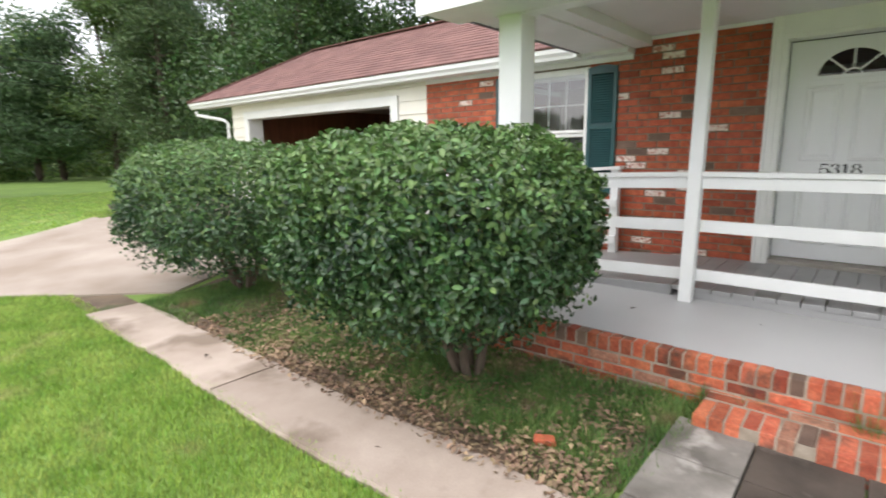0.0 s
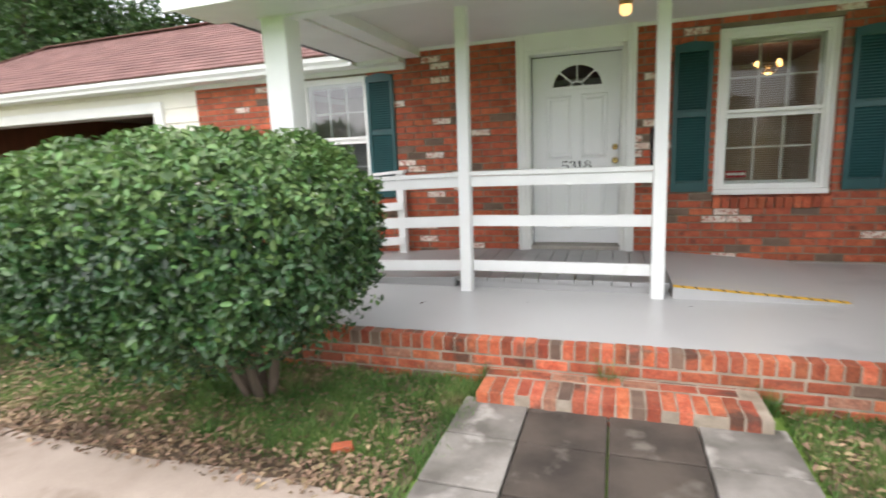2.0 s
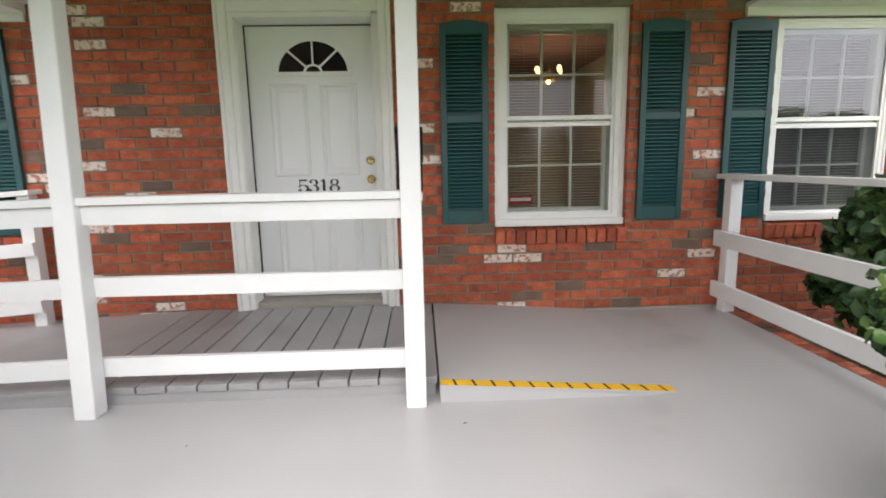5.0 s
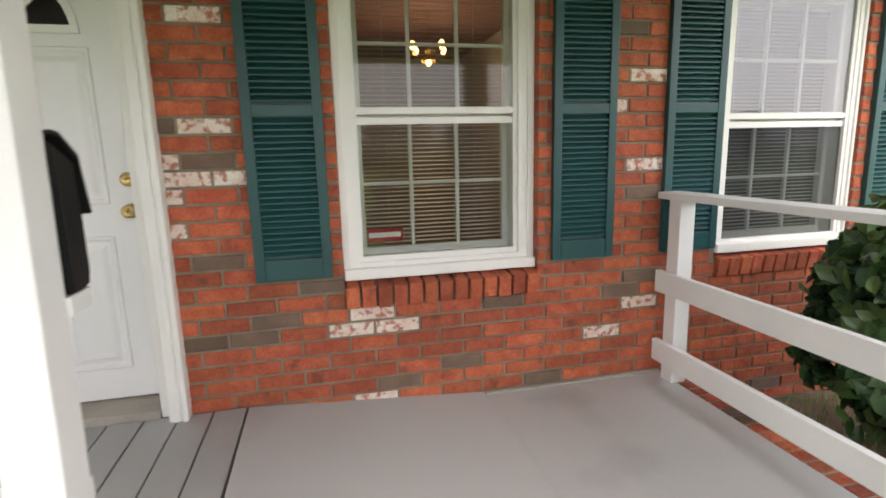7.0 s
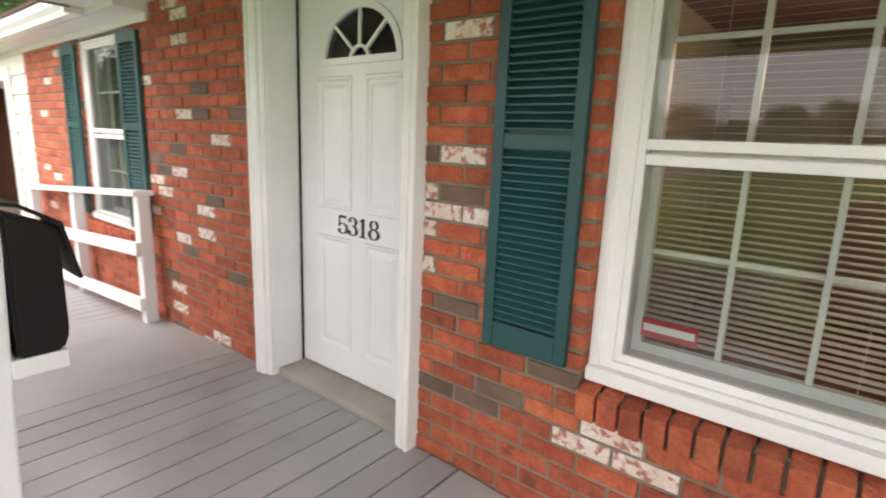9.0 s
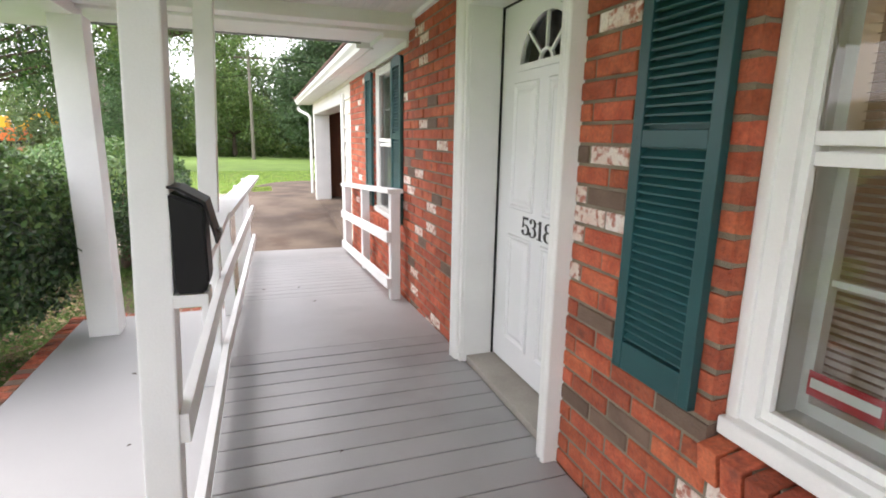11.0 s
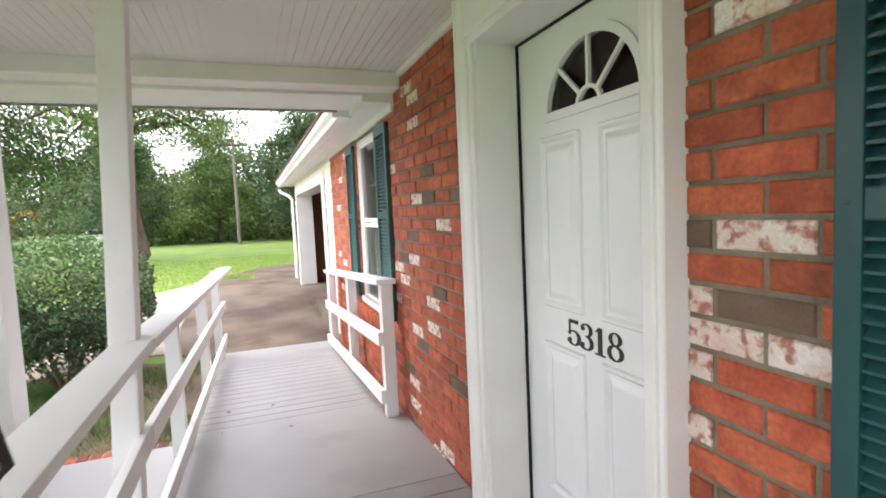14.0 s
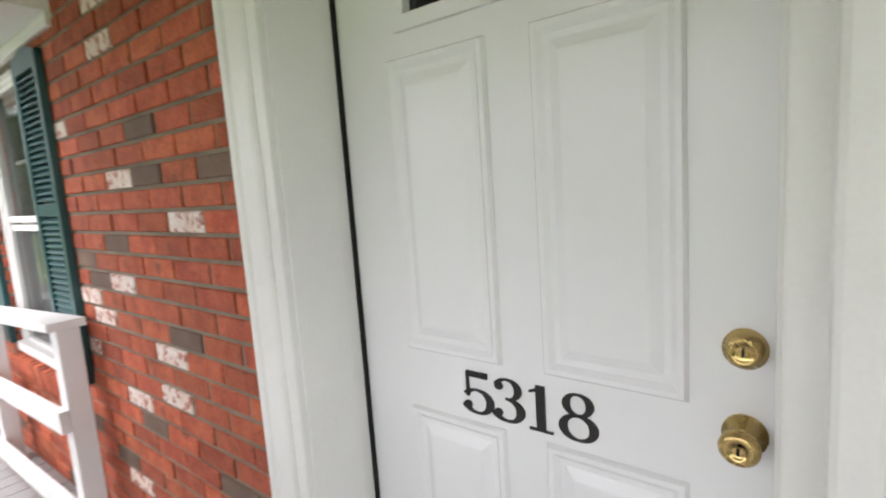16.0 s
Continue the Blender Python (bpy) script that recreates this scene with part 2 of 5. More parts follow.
M_CAR = surface("white_car_paint", (0.75, 0.76, 0.77), (0.72, 0.73, 0.74), 2, 0.25, 0, 60, coat=0.5)
M_DIRT = surface("orange_clay", (0.42, 0.22, 0.11), (0.34, 0.17, 0.085), 1.2, 0.95, 0.5, 40)
M_RED = surface("red_sticker", (0.5, 0.02, 0.03), (0.45, 0.02, 0.03), 9, 0.5, 0, 90)
M_LAMPGLASS = glowing("amber_lamp_glass", (1.0, 0.6, 0.22), 0.9)
M_BULB = glowing("warm_bulb", (1.0, 0.55, 0.18), 3.0)

# ---------------------------------------------------------------- mesh helpers


def box(bm, x0, y0, z0, x1, y1, z1, bevel=0.0):
    made = bmesh.ops.create_cube(bm, size=1, matrix=Matrix.LocRotScale(((x0 + x1) / 2, (y0 + y1) / 2, (z0 + z1) / 2), None, (abs(x1 - x0), abs(y1 - y0), abs(z1 - z0))))
    if bevel:
        edges = {e for v in made["verts"] for e in v.link_edges}
        bmesh.ops.bevel(bm, geom=list(edges), offset=bevel, segments=2, affect="EDGES", profile=0.6)
    return bm


def block(x0, y0, z0, x1, y1, z1, bevel=0.0):
    return box(bmesh.new(), x0, y0, z0, x1, y1, z1, bevel)


def beam_between(bm, a, b, wide, tall, bevel=0.003):
    """A straight board from a to b, wide across (level) and tall up."""
    a, b = Vector(a), Vector(b)
    d = b - a
    side = d.cross(Vector((0, 0, 1))).normalized()
    up = side.cross(d).normalized()
    m = Matrix((d.normalized(), side, up)).transposed().to_4x4()
    m.translation = (a + b) / 2
    made = bmesh.ops.create_cube(bm, size=1, matrix=m @ Matrix.Diagonal((d.length, wide, tall, 1)))
    if bevel:
        bmesh.ops.bevel(bm, geom=list({e for v in made["verts"] for e in v.link_edges}), offset=bevel, segments=2, affect="EDGES", profile=0.6)
    return bm


def rod(bm, a, b, r, sides=10, r2=None):
    a, b = Vector(a), Vector(b)
    d = b - a
    m = Matrix.Translation((a + b) / 2) @ d.to_track_quat("Z", "Y").to_matrix().to_4x4()
    bmesh.ops.create_cone(bm, cap_ends=True, segments=sides, radius1=r, radius2=r if r2 is None else r2, depth=d.length, matrix=m)
    return bm


def tube(bm, points, radii, sides=7):
    """A bent, tapering tube through the points."""
    rings = []
    for i, p in enumerate(points):
        p = Vector(p)
        d = (Vector(points[min(i + 1, len(points) - 1)]) - Vector(points[max(i - 1, 0)])).normalized()
        q = d.to_track_quat("Z", "Y")
        rings.append([bm.verts.new(p + q @ Vector((math.cos(a) * radii[i], math.sin(a) * radii[i], 0))) for a in [k * 2 * math.pi / sides for k in range(sides)]])
    for r0, r1 in zip(rings, rings[1:]):
        for k in range(sides):
            bm.faces.new((r0[k], r0[(k + 1) % sides], r1[(k + 1) % sides], r1[k]))
    bm.faces.new(rings[-1])
    return bm


def lathe(bm, centre, axis, profile, sides=20):
    """A turned shape: (radius, distance along axis) from the base outwards."""
    q = Vector(axis).to_track_quat("Z", "Y")
    rings = []
    for r, h in profile:
        rings.append([bm.verts.new(Vector(centre) + q @ Vector((math.cos(a) * r, math.sin(a) * r, h))) for a in [k * 2 * math.pi / sides for k in range(sides)]])
    for r0, r1 in zip(rings, rings[1:]):
        for k in range(sides):
            bm.faces.new((r0[k], r0[(k + 1) % sides], r1[(k + 1) % sides], r1[k]))
    bm.faces.new(rings[-1])
    return bm


def part(name, bm, material, parent=None, label="", smooth=False):
    """Links a bmesh as one mesh object, under a thing or a part."""
    me = bpy.data.meshes.new(name)
    bm.normal_update()
    bm.to_mesh(me)
    bm.free()
    me.materials.append(material)
    if smooth:
        me.shade_smooth()
    ob = new(name, me)
    if parent:
        ob.parent = parent
    return tagged(ob, label)


def piece(name, mesh, parent, m):
    """A repeated piece that shares its mesh."""
    ob = new(name, mesh)
    ob.matrix_world = m
    ob.parent = parent
    return ob


def thing(name, label, category, group="", kind="", at=(0, 0, 0)):
    ob = new(name)
    ob.empty_display_size = 0.1
    return tagged(ob, label, category, group, kind)


def setting(name, bm, material, label, category):
    return tagged(part(name, bm, material, None, label), label, category, "", "structure")


def mesh_of(name, verts, faces, material):
    me = bpy.data.meshes.new(name)
    me.from_pydata(verts, [], faces)
    me.materials.append(material)
    return me


def smooth_step(v):
    v = min(max(v, 0), 1)
    return v * v * (3 - 2 * v)


def ground_z(x, y):
    """The lie of the land: level before the porch, rising to the garage."""
    rise = smooth_step((-x - 3.5) / 6) * smooth_step((y - 0.8) / 4.5) * 0.30
    far = smooth_step((-x - 14) / 20) * 0.15
    swell = 0.03 * noise.noise(Vector((x * 0.12, y * 0.12, 0.3)))
    return rise * (1 - smooth_step((-x - 12) / 10)) + far + swell * smooth_step((abs(x) + abs(y - 2) - 4) / 6)


# ---------------------------------------------------------------- plan
WALL = 6.2                      # outer face of the brick front
SLAB, DECK = 0.305, 0.40        # porch slab, landing before the door
LEFT, RIGHT, FRONT = -2.46, 3.07, 3.595
CEIL, SOFFIT = 2.715, 2.56
COURSE, PITCH, JOINT = 0.0768, 0.23, 0.013
GARAGE = -5.06                  # where the brick ends and the garage's boards begin


def deck_z(x):
    """Top of the landing and of the ramp that runs down to the drive."""
    return DECK if x > -0.95 else DECK + (x + 0.95) * 0.041


# ground: one sheet to the horizon, finer near the house
def ground_sheet():
    bm = bmesh.new()
    xs = [-400, -200, -120, -80, -60] + [-48 + i for i in range(36)] + [-12 + 0.5 * i for i in range(41)] + [9, 11, 14, 18, 25, 40, 80, 160, 400]
    ys = [-400, -160, -80, -40, -25, -15, -10, -7] + [-5 + 0.5 * i for i in range(29)] + [10, 12, 15, 20, 30, 50, 100, 200, 400]
    grid = [[bm.verts.new((x, y, ground_z(x, y) - 0.012)) for y in ys] for x in xs]
    for i in range(len(xs) - 1):
        for j in range(len(ys) - 1):
            bm.faces.new((grid[i][j], grid[i + 1][j], grid[i + 1][j + 1], grid[i][j + 1]))
    return bm


setting("ground", ground_sheet(), M_SOIL, "mown green lawn with a few bare patches", "lawn")


def draped(outline_rows, lift, steps=8, thick=0.1):
    """A sheet over rows of (y, x from, x to), laid on the land."""
    bm = bmesh.new()
    rows = []
    for y, xa, xb in outline_rows:
        rows.append([bm.verts.new((xa + (xb - xa) * k / steps, y, ground_z(xa + (xb - xa) * k / steps, y) + lift)) for k in range(steps + 1)])
    for r0, r1 in zip(rows, rows[1:]):
        for k in range(steps):
            bm.faces.new((r0[k], r0[k + 1], r1[k + 1], r1[k]))
    edge = bmesh.ops.extrude_face_region(bm, geom=bm.faces[:])
    bmesh.ops.translate(bm, verts=[v for v in edge["geom"] if isinstance(v, bmesh.types.BMVert)], vec=(0, 0, 0.0))
    for f in bm.faces:
        f.normal_update()
    for v in rows:
        for w in v:
            w.co.z -= thick
    bmesh.ops.recalc_face_normals(bm, faces=bm.faces[:])
    return bm


DRIVE_ROWS = [(-60, -14.0, -8.0), (-12, -13.6, -7.6), (-5, -12.0, -8.4), (-1, -11.5, -8.3), (0.5, -11.2, -7.9), (1.3, -11.3, -7.25), (1.9, -11.5, -6.45), (2.6, -11.8, -5.7), (3.4, -12.3, -6.1), (4.1, -13.0, -6.0), (4.7, -14.3, -5.45), (5.3, -16.5, -5.45), (6.1, -17.5, -5.45), (7.5, -18, -11.4), (9.5, -17.5, -11.4)]
setting("driveway", draped(DRIVE_ROWS[:10], 0.012, 14), M_DRIVE_PALE, "pale weathered concrete driveway along the lawn", "driveway")
setting("driveway_apron", draped(DRIVE_ROWS[9:], 0.014, 14), M_DRIVE, "brown stained concrete apron before the garage", "driveway")
setting("planting_bed", draped([(2.2, -5.5, -0.55), (2.6, -5.6, -0.55), (3.1, -5.8, -0.53), (3.47, -5.9, -0.5)], 0.0, 16), M_BED, "bare soil planting bed under the clipped shrubs", "soil")
setting("planting_bed_end", draped([(1.76, -6.5, -5.64), (2.0, -6.3, -5.64), (2.2, -6.1, -5.45)], 0.004, 4), M_BED, "bare dirt at the end of the walkway", "soil")
setting("planting_bed_east", draped([(1.6, 1.26, 6.5), (2.2, 1.26, 6.5), (2.8, 1.26, 6.5), (3.47, 1.26, 6.5)], 0.0, 12), M_BED, "bare soil planting bed with thin grass", "soil")
setting("planting_bed_side", draped([(3.47, 3.2, 6.5), (5, 3.2, 6.5), (6.19, 3.2, 6.5)], 0.0, 8), M_BED, "soil bed beside the porch", "soil")
setting("planting_bed_ramp", draped([(3.48, -5.9, -2.6), (4.2, -5.6, -2.6), (4.76, -5.4, -2.6)], 0.0, 10), M_BED, "soil bed beside the wooden ramp", "soil")

# walkway of concrete slabs
def worn_slab(x0, x1, y0, y1, z0, z1, seed):
    """A cast slab with crumbled, wandering long edges and a rounded arris."""
    bm = bmesh.new()
    n = max(8, int((x1 - x0) / 0.06))

    def wander(x, k):
        return 0.030 * noise.noise(Vector((x * 1.3, k, seed))) + 0.016 * noise.noise(Vector((x * 6, k, seed)))

    rings = []
    for i in range(n + 1):
        x = x0 + (x1 - x0) * i / n
        f, b = y0 + wander(x, 1.7), y1 + wander(x, 8.3)
        rings.append([bm.verts.new(v) for v in ((x, f, z0), (x, f, z1 - 0.014), (x, f + 0.012, z1), (x, b - 0.012, z1), (x, b, z1 - 0.014), (x, b, z0))])
    for r, s in zip(rings, rings[1:]):
        for k in range(6):
            bm.faces.new((r[k], r[(k + 1) % 6], s[(k + 1) % 6], s[k]))
    bm.faces.new(rings[0][::-1])
    bm.faces.new(rings[-1])
    bmesh.ops.recalc_face_normals(bm, faces=bm.faces[:])
    return bm


walkway = thing("walkway", "pale tan concrete slabs along the lawn", "walkway", kind="structure")
xs = [-5.62, -3.02, -0.53]
for a, b in zip(xs, xs[1:]):
    part("slab", worn_slab(a + 0.008, b - 0.008, 1.69 + random.uniform(-0.02, 0.02), 2.22 + random.uniform(-0.02, 0.02), -0.06, 0.022 + ground_z((a + b) / 2, 1.95) + random.uniform(-0.004, 0.004), a), M_WALK, walkway)
paving = thing("front_path", "square concrete pavers, light at the edges and dark in the middle", "path", kind="structure")
for j in range(8):
    y1 = 3.2 - j * 0.43
    for i, (a, b) in enumerate([(-0.505, -0.11), (-0.11, 0.335), (0.335, 0.785), (0.785, 1.21)]):
        part("paver", block(a + 0.005, y1 - 0.424, -0.06, b - 0.005, y1 - 0.004, 0.045 + random.uniform(-0.005, 0.005), 0.008), M_PAVER_DARK if i in (1, 2) else M_PAVER, paving)

# ---------------------------------------------------------------- brick pieces


def brick_mesh(name, w, d, h, material, cut=0.004):
    """A brick with its front (-y) arrises worn off; origin at its lower left front corner."""
    c = cut
    v = [(0, d, 0), (w, d, 0), (w, d, h), (0, d, h), (0, c, 0), (w, c, 0), (w, c, h), (0, c, h), (c, 0, c), (w - c, 0, c), (w - c, 0, h - c), (c, 0, h - c)]
    f = [(8, 9, 10, 11), (4, 5, 9, 8), (5, 6, 10, 9), (6, 7, 11, 10), (7, 4, 8, 11), (0, 1, 5, 4), (1, 2, 6, 5), (2, 3, 7, 6), (3, 0, 4, 7)]
    return mesh_of(name, v, f, material)


BW, BH, BD = PITCH - JOINT, COURSE - JOINT, 0.012
ROWS_Z = 0.322
# openings in the brick: x from, x to, z from, z to
OPENINGS = [(-0.69, 0.535, 0, 2.74), (1.285, 2.305, 0.90, 2.585), (3.4, 4.36, 0.90, 2.49), (-3.43, -2.5, 0.90, 2.49)]
WHITE_BRICKS = [(0.72, 18), (0.58, 16), (0.65, 15), (0.82, 15), (0.59, 14), (0.59, 12), (0.72, 24), (1.43, 6), (1.28, 5), (1.52, 5), (1.41, 0), (2.91, 21), (2.91, 15), (2.89, 5), (2.67, 3), (2.75, 19), (1.06, 29), (2.36, 30),
                (-1.86, 31), (-1.7, 29), (-1.58, 28), (-1.6, 26), (-1.8, 25), (-2.08, 23), (-1.58, 20), (-1.08, 18), (-1.68, 15), (-2.03, 14), (-1.88, 13), (-1.34, 12), (-2.16, 11), (-1.36, 10), (-1.72, 9), (-1.8, 4), (-1.82, 2), (-1.2, 1), (-1.3, 0), (-4.5, 20), (-4.75, 13), (-4.6, 8), (-4.3, 24)]
GREY_BRICKS = [(0.72, 16), (0.74, 10), (0.64, 5), (0.84, 5), (0.97, 6), (1.18, 8), (2.2, 6), (2.85, 6), (2.95, 7), (1.8, 2), (1.48, 1), (2.9, 13), (-1.34, 20), (-1.69, 17), (-1.92, 15), (-1.24, 13), (-1.6, 8), (-1.95, 5), (-1.7, 0), (-0.95, 7), (-1.3, 22), (3.15, 11)]


def clear_spans(z0, z1, spans):
    for xa, xb, za, zb in OPENINGS:
        if za < z1 - 0.01 and zb > z0 + 0.01:
            spans = [s for a, b in spans for s in ((a, min(b, xa)), (max(a, xb), b)) if s[1] - s[0] > 0.02]
    return spans


def front_bricks():
    for k in range(-4, 34):
        z = ROWS_Z + k * COURSE
        top = z + BH
        if top > 2.75:
            break
        spans = clear_spans(z, top, [(GARAGE, 6.6)])
        if top > SOFFIT:
            spans = [(max(a, -1.98), min(b, 3.0)) for a, b in spans if a < 3.0 and b > -1.98]
        shift = 0.742 if k % 2 else 0.618
        for a, b in spans:
            i = math.floor((a - shift) / PITCH)
            x = shift + i * PITCH
            while x < b:
                lo, hi = max(x, a), min(x + BW, b)
                if hi - lo > 0.03:
                    yield k, lo, hi, z
                x += PITCH


# the wall itself, behind the bricks: thick, with openings through it
wall_front = thing("wall_front", "red brick front wall with scattered whitewashed and grey bricks", "wall", kind="structure")


def wall_core():
    bm = bmesh.new()
    cuts = sorted({GARAGE, 6.6, *(v for o in OPENINGS for v in o[:2])})
    y0, y1 = WALL + 0.003, WALL + 0.26
    for a, b in zip(cuts, cuts[1:]):
        mid = (a + b) / 2
        over = [o for o in OPENINGS if o[0] < mid < o[1]]
        if over:
            o = over[0]
            if o[2] > 0:
                box(bm, a, y0, -0.2, b, y1, o[2])
            box(bm, a, y0, o[3], b, y1, 2.75)
        else:
            box(bm, a, y0, -0.2, b, y1, 2.75)
    return bm


part("mortar", wall_core(), M_MORTAR, wall_front, "tan mortar")

# rowlock sills under the windows
for a, b in ((1.285, 2.305), (3.4, 4.36), (-3.43, -2.5)):
    n = round((b - a) / 0.078)
    w = (b - a) / n
    sill = thing("brick_sill", "sloping row of dark red bricks under the window", "sill", kind="structure")
    for i in range(n):
        bm = block(0.006, -0.045, 0, w - 0.006, 0.12, 0.11, 0.006)
        bmesh.ops.rotate(bm, verts=bm.verts[:], cent=(0, 0.12, 0.11), matrix=Matrix.Rotation(radians(9), 3, "X"))
        bmesh.ops.translate(bm, verts=bm.verts[:], vec=(a + i * w, WALL, 0.872 + random.uniform(-0.003, 0.003)))
        part("brick", bm, M_BRICK, sill)
    part("mortar", block(a, WALL + 0.0, 0.862, b, WALL + 0.1, 0.955), M_MORTAR, sill)

# garage front: boards on a frame, open doorway
G_L, G_DL, G_DR, G_TOP = -10.75, -10.08, -5.78, 2.25
garage = thing("garage_wall", "cream painted board front of the garage with an open doorway", "wall", kind="structure")
z = 0.1
while z < SOFFIT - 0.01:
    h = min(0.2, SOFFIT - z)
    for a, b in ((G_L, G_DL), (G_DR, GARAGE)) if z + h <= G_TOP + 0.05 else ((G_L, GARAGE),):
        bm = bmesh.new()
        v = [bm.verts.new(p) for p in ((a, WALL + 0.012, z + h), (b, WALL + 0.012, z + h), (b, WALL - 0.008, z + 0.002), (a, WALL - 0.008, z + 0.002), (a, WALL + 0.06, z + h), (b, WALL + 0.06, z + h), (b, WALL + 0.06, z), (a, WALL + 0.06, z))]
        for f in ((0, 3, 2, 1), (0, 1, 5, 4), (3, 7, 6, 2), (1, 2, 6, 5), (0, 4, 7, 3), (4, 5, 6, 7)):
            bm.faces.new([v[i] for i in f])
        part("board", bm, M_CREAM, garage)
    z += h
part("frame_wall", box(box(box(bmesh.new(), G_L, WALL + 0.06, -0.2, G_DL, WALL + 0.25, SOFFIT), G_DR, WALL + 0.06, -0.2, GARAGE, WALL + 0.25, SOFFIT), G_DL, WALL + 0.06, G_TOP + 0.03, G_DR, WALL + 0.25, SOFFIT), M_CREAM, garage)
part("door_jamb", block(G_DL, WALL - 0.03, 0.2, G_DL + 0.03, WALL + 0.3, G_TOP, 0.004), M_TRIM, garage, "white door jamb")
part("door_jamb", block(G_DR - 0.03, WALL - 0.03, 0.2, G_DR, WALL + 0.3, G_TOP, 0.004), M_TRIM, garage, "white door jamb")
part("door_head", block(G_DL, WALL - 0.03, G_TOP, G_DR, WALL + 0.3, G_TOP + 0.03, 0.004), M_TRIM, garage, "white door head")
part("casing", block(G_DL - 0.14, WALL - 0.04, 0.2, G_DL, WALL - 0.006, G_TOP + 0.15, 0.004), M_TRIM, garage, "white casing")
part("casing", block(G_DR, WALL - 0.04, 0.2, G_DR + 0.14, WALL - 0.006, G_TOP + 0.15, 0.004), M_TRIM, garage, "white casing")
part("casing", block(G_DL, WALL - 0.04, G_TOP + 0.01, G_DR, WALL - 0.006, G_TOP + 0.15, 0.004), M_TRIM, garage, "white casing")

# the shell behind: garage room, living rooms
setting("wall_garage_back", block(G_L, 11.8, -0.2, GARAGE + 0.2, 12.0, SOFFIT), M_DARKWOOD, "dark brown panelled back wall of the garage", "wall")
setting("wall_garage_west", block(G_L, WALL + 0.25, -0.2, G_L + 0.2, 11.8, SOFFIT), M_DARKWOOD, "dark brown panelled side wall of the garage", "wall")
setting("wall_garage_east", block(GARAGE, WALL + 0.26, -0.2, GARAGE + 0.2, 11.8, 2.75), M_DARKWOOD, "dark brown panelled side wall of the garage", "wall")
setting("floor_garage", block(G_L, WALL, 0.0, GARAGE, 11.8, 0.335), M_DRIVE, "bare concrete garage floor", "floor")
setting("ceiling_garage", block(G_L, WALL + 0.25, SOFFIT, GARAGE + 0.2, 12.0, SOFFIT + 0.1), M_ROOM, "plain garage ceiling", "ceiling")
setting("wall_house_back", block(GARAGE + 0.2, 10.0, -0.2, 6.6, 10.2, 2.75), M_ROOM, "plain back wall of the rooms", "wall")
setting("wall_house_east", block(6.4, WALL + 0.26, -0.2, 6.6, 10.0, 2.75), M_ROOM, "plain end wall of the rooms", "wall")
setting("floor_house", block(GARAGE + 0.2, WALL + 0.26, 0.2, 6.4, 10.0, 0.42), M_DARKWOOD, "dark wooden floor of the rooms", "floor")
setting("ceiling_house", block(GARAGE + 0.2, WALL + 0.26, 2.75, 6.6, 10.2, 2.85), M_ROOM, "plain ceiling of the rooms", "ceiling")
for x in (-1.2, 0.8, 2.9):
    setting("wall_inner", block(x, WALL + 0.26, 0.42, x + 0.1, 10.0, 2.75), M_ROOM, "plain wall between the rooms", "wall")

# ---------------------------------------------------------------- porch
part_slab = setting("porch_floor", block(LEFT + 0.1, FRONT, -0.1, RIGHT - 0.01, WALL, SLAB), M_SLAB, "porch slab painted light grey", "floor")
curb = thing("porch_kerb", "red brick edge of the porch, weathered, with mossy joints", "kerb", kind="structure")
part("mortar", box(box(box(bmesh.new(), LEFT, FRONT - 0.1, -0.15, RIGHT + 0.1, FRONT - 0.002, SLAB - 0.006), LEFT, FRONT, -0.15, LEFT + 0.095, 4.7, SLAB - 0.006), RIGHT, FRONT, -0.15, RIGHT + 0.09, WALL, SLAB - 0.006), M_MORTAR_PALE, curb)
step = thing("brick_step", "single step of red bricks on edge before the porch", "step", kind="structure")
part("mortar", block(-0.415, 3.137, -0.1, 1.135, FRONT - 0.1, 0.114), M_MORTAR_PALE, step)

# ceiling, beams, soffits, roofs
def beadboard():
    bm = bmesh.new()
    box(bm, -1.85, 3.84, CEIL + 0.003, 3.05, WALL, CEIL + 0.05)
    y = 3.86
    while y < WALL - 0.06:
        box(bm, -1.85, y, CEIL, 3.05, y + 0.048, CEIL + 0.004)
        y += 0.0505
    return bm


setting("ceiling", beadboard(), M_CEIL, "white boarded porch ceiling", "ceiling")
setting("beam_front", block(-2.15, 3.74, 2.54, 3.15, 3.9, 2.86, 0.006), M_WHITE, "white boxed beam along the porch front", "beam")
setting("beam_west", block(-1.99, 3.9, 2.62, -1.80, WALL, 2.86, 0.006), M_WHITE, "white boxed beam at the porch end", "beam")
setting("beam_east", block(3.0, 3.9, 2.62, 3.14, WALL, 2.86, 0.006), M_WHITE, "white boxed beam at the porch end", "beam")
setting("trim", block(-1.80, WALL - 0.03, CEIL - 0.035, 3.0, WALL + 0.01, CEIL, 0.006), M_WHITE, "white moulding where the ceiling meets the brick", "trim")
setting("soffit_porch_west", block(-2.5, 3.74, 2.6, -1.99, 5.984, 2.625), M_WHITE, "white soffit under the porch roof", "soffit")
setting("soffit_porch_front", block(-2.5, 3.3, 2.545, 3.6, 3.738, 2.57), M_WHITE, "white soffit under the porch roof", "soffit")
setting("soffit_porch_east", block(3.14, 3.74, 2.6, 3.6, 5.984, 2.625), M_WHITE, "white soffit under the porch roof", "soffit")
drip = thing("drip_edge", "thin metal edge strip with nail heads under the porch eave", "edge strip", kind="structure")
part("strip", block(-2.515, 3.29, 2.585, -2.5, 5.9, 2.60), M_STEEL, drip)
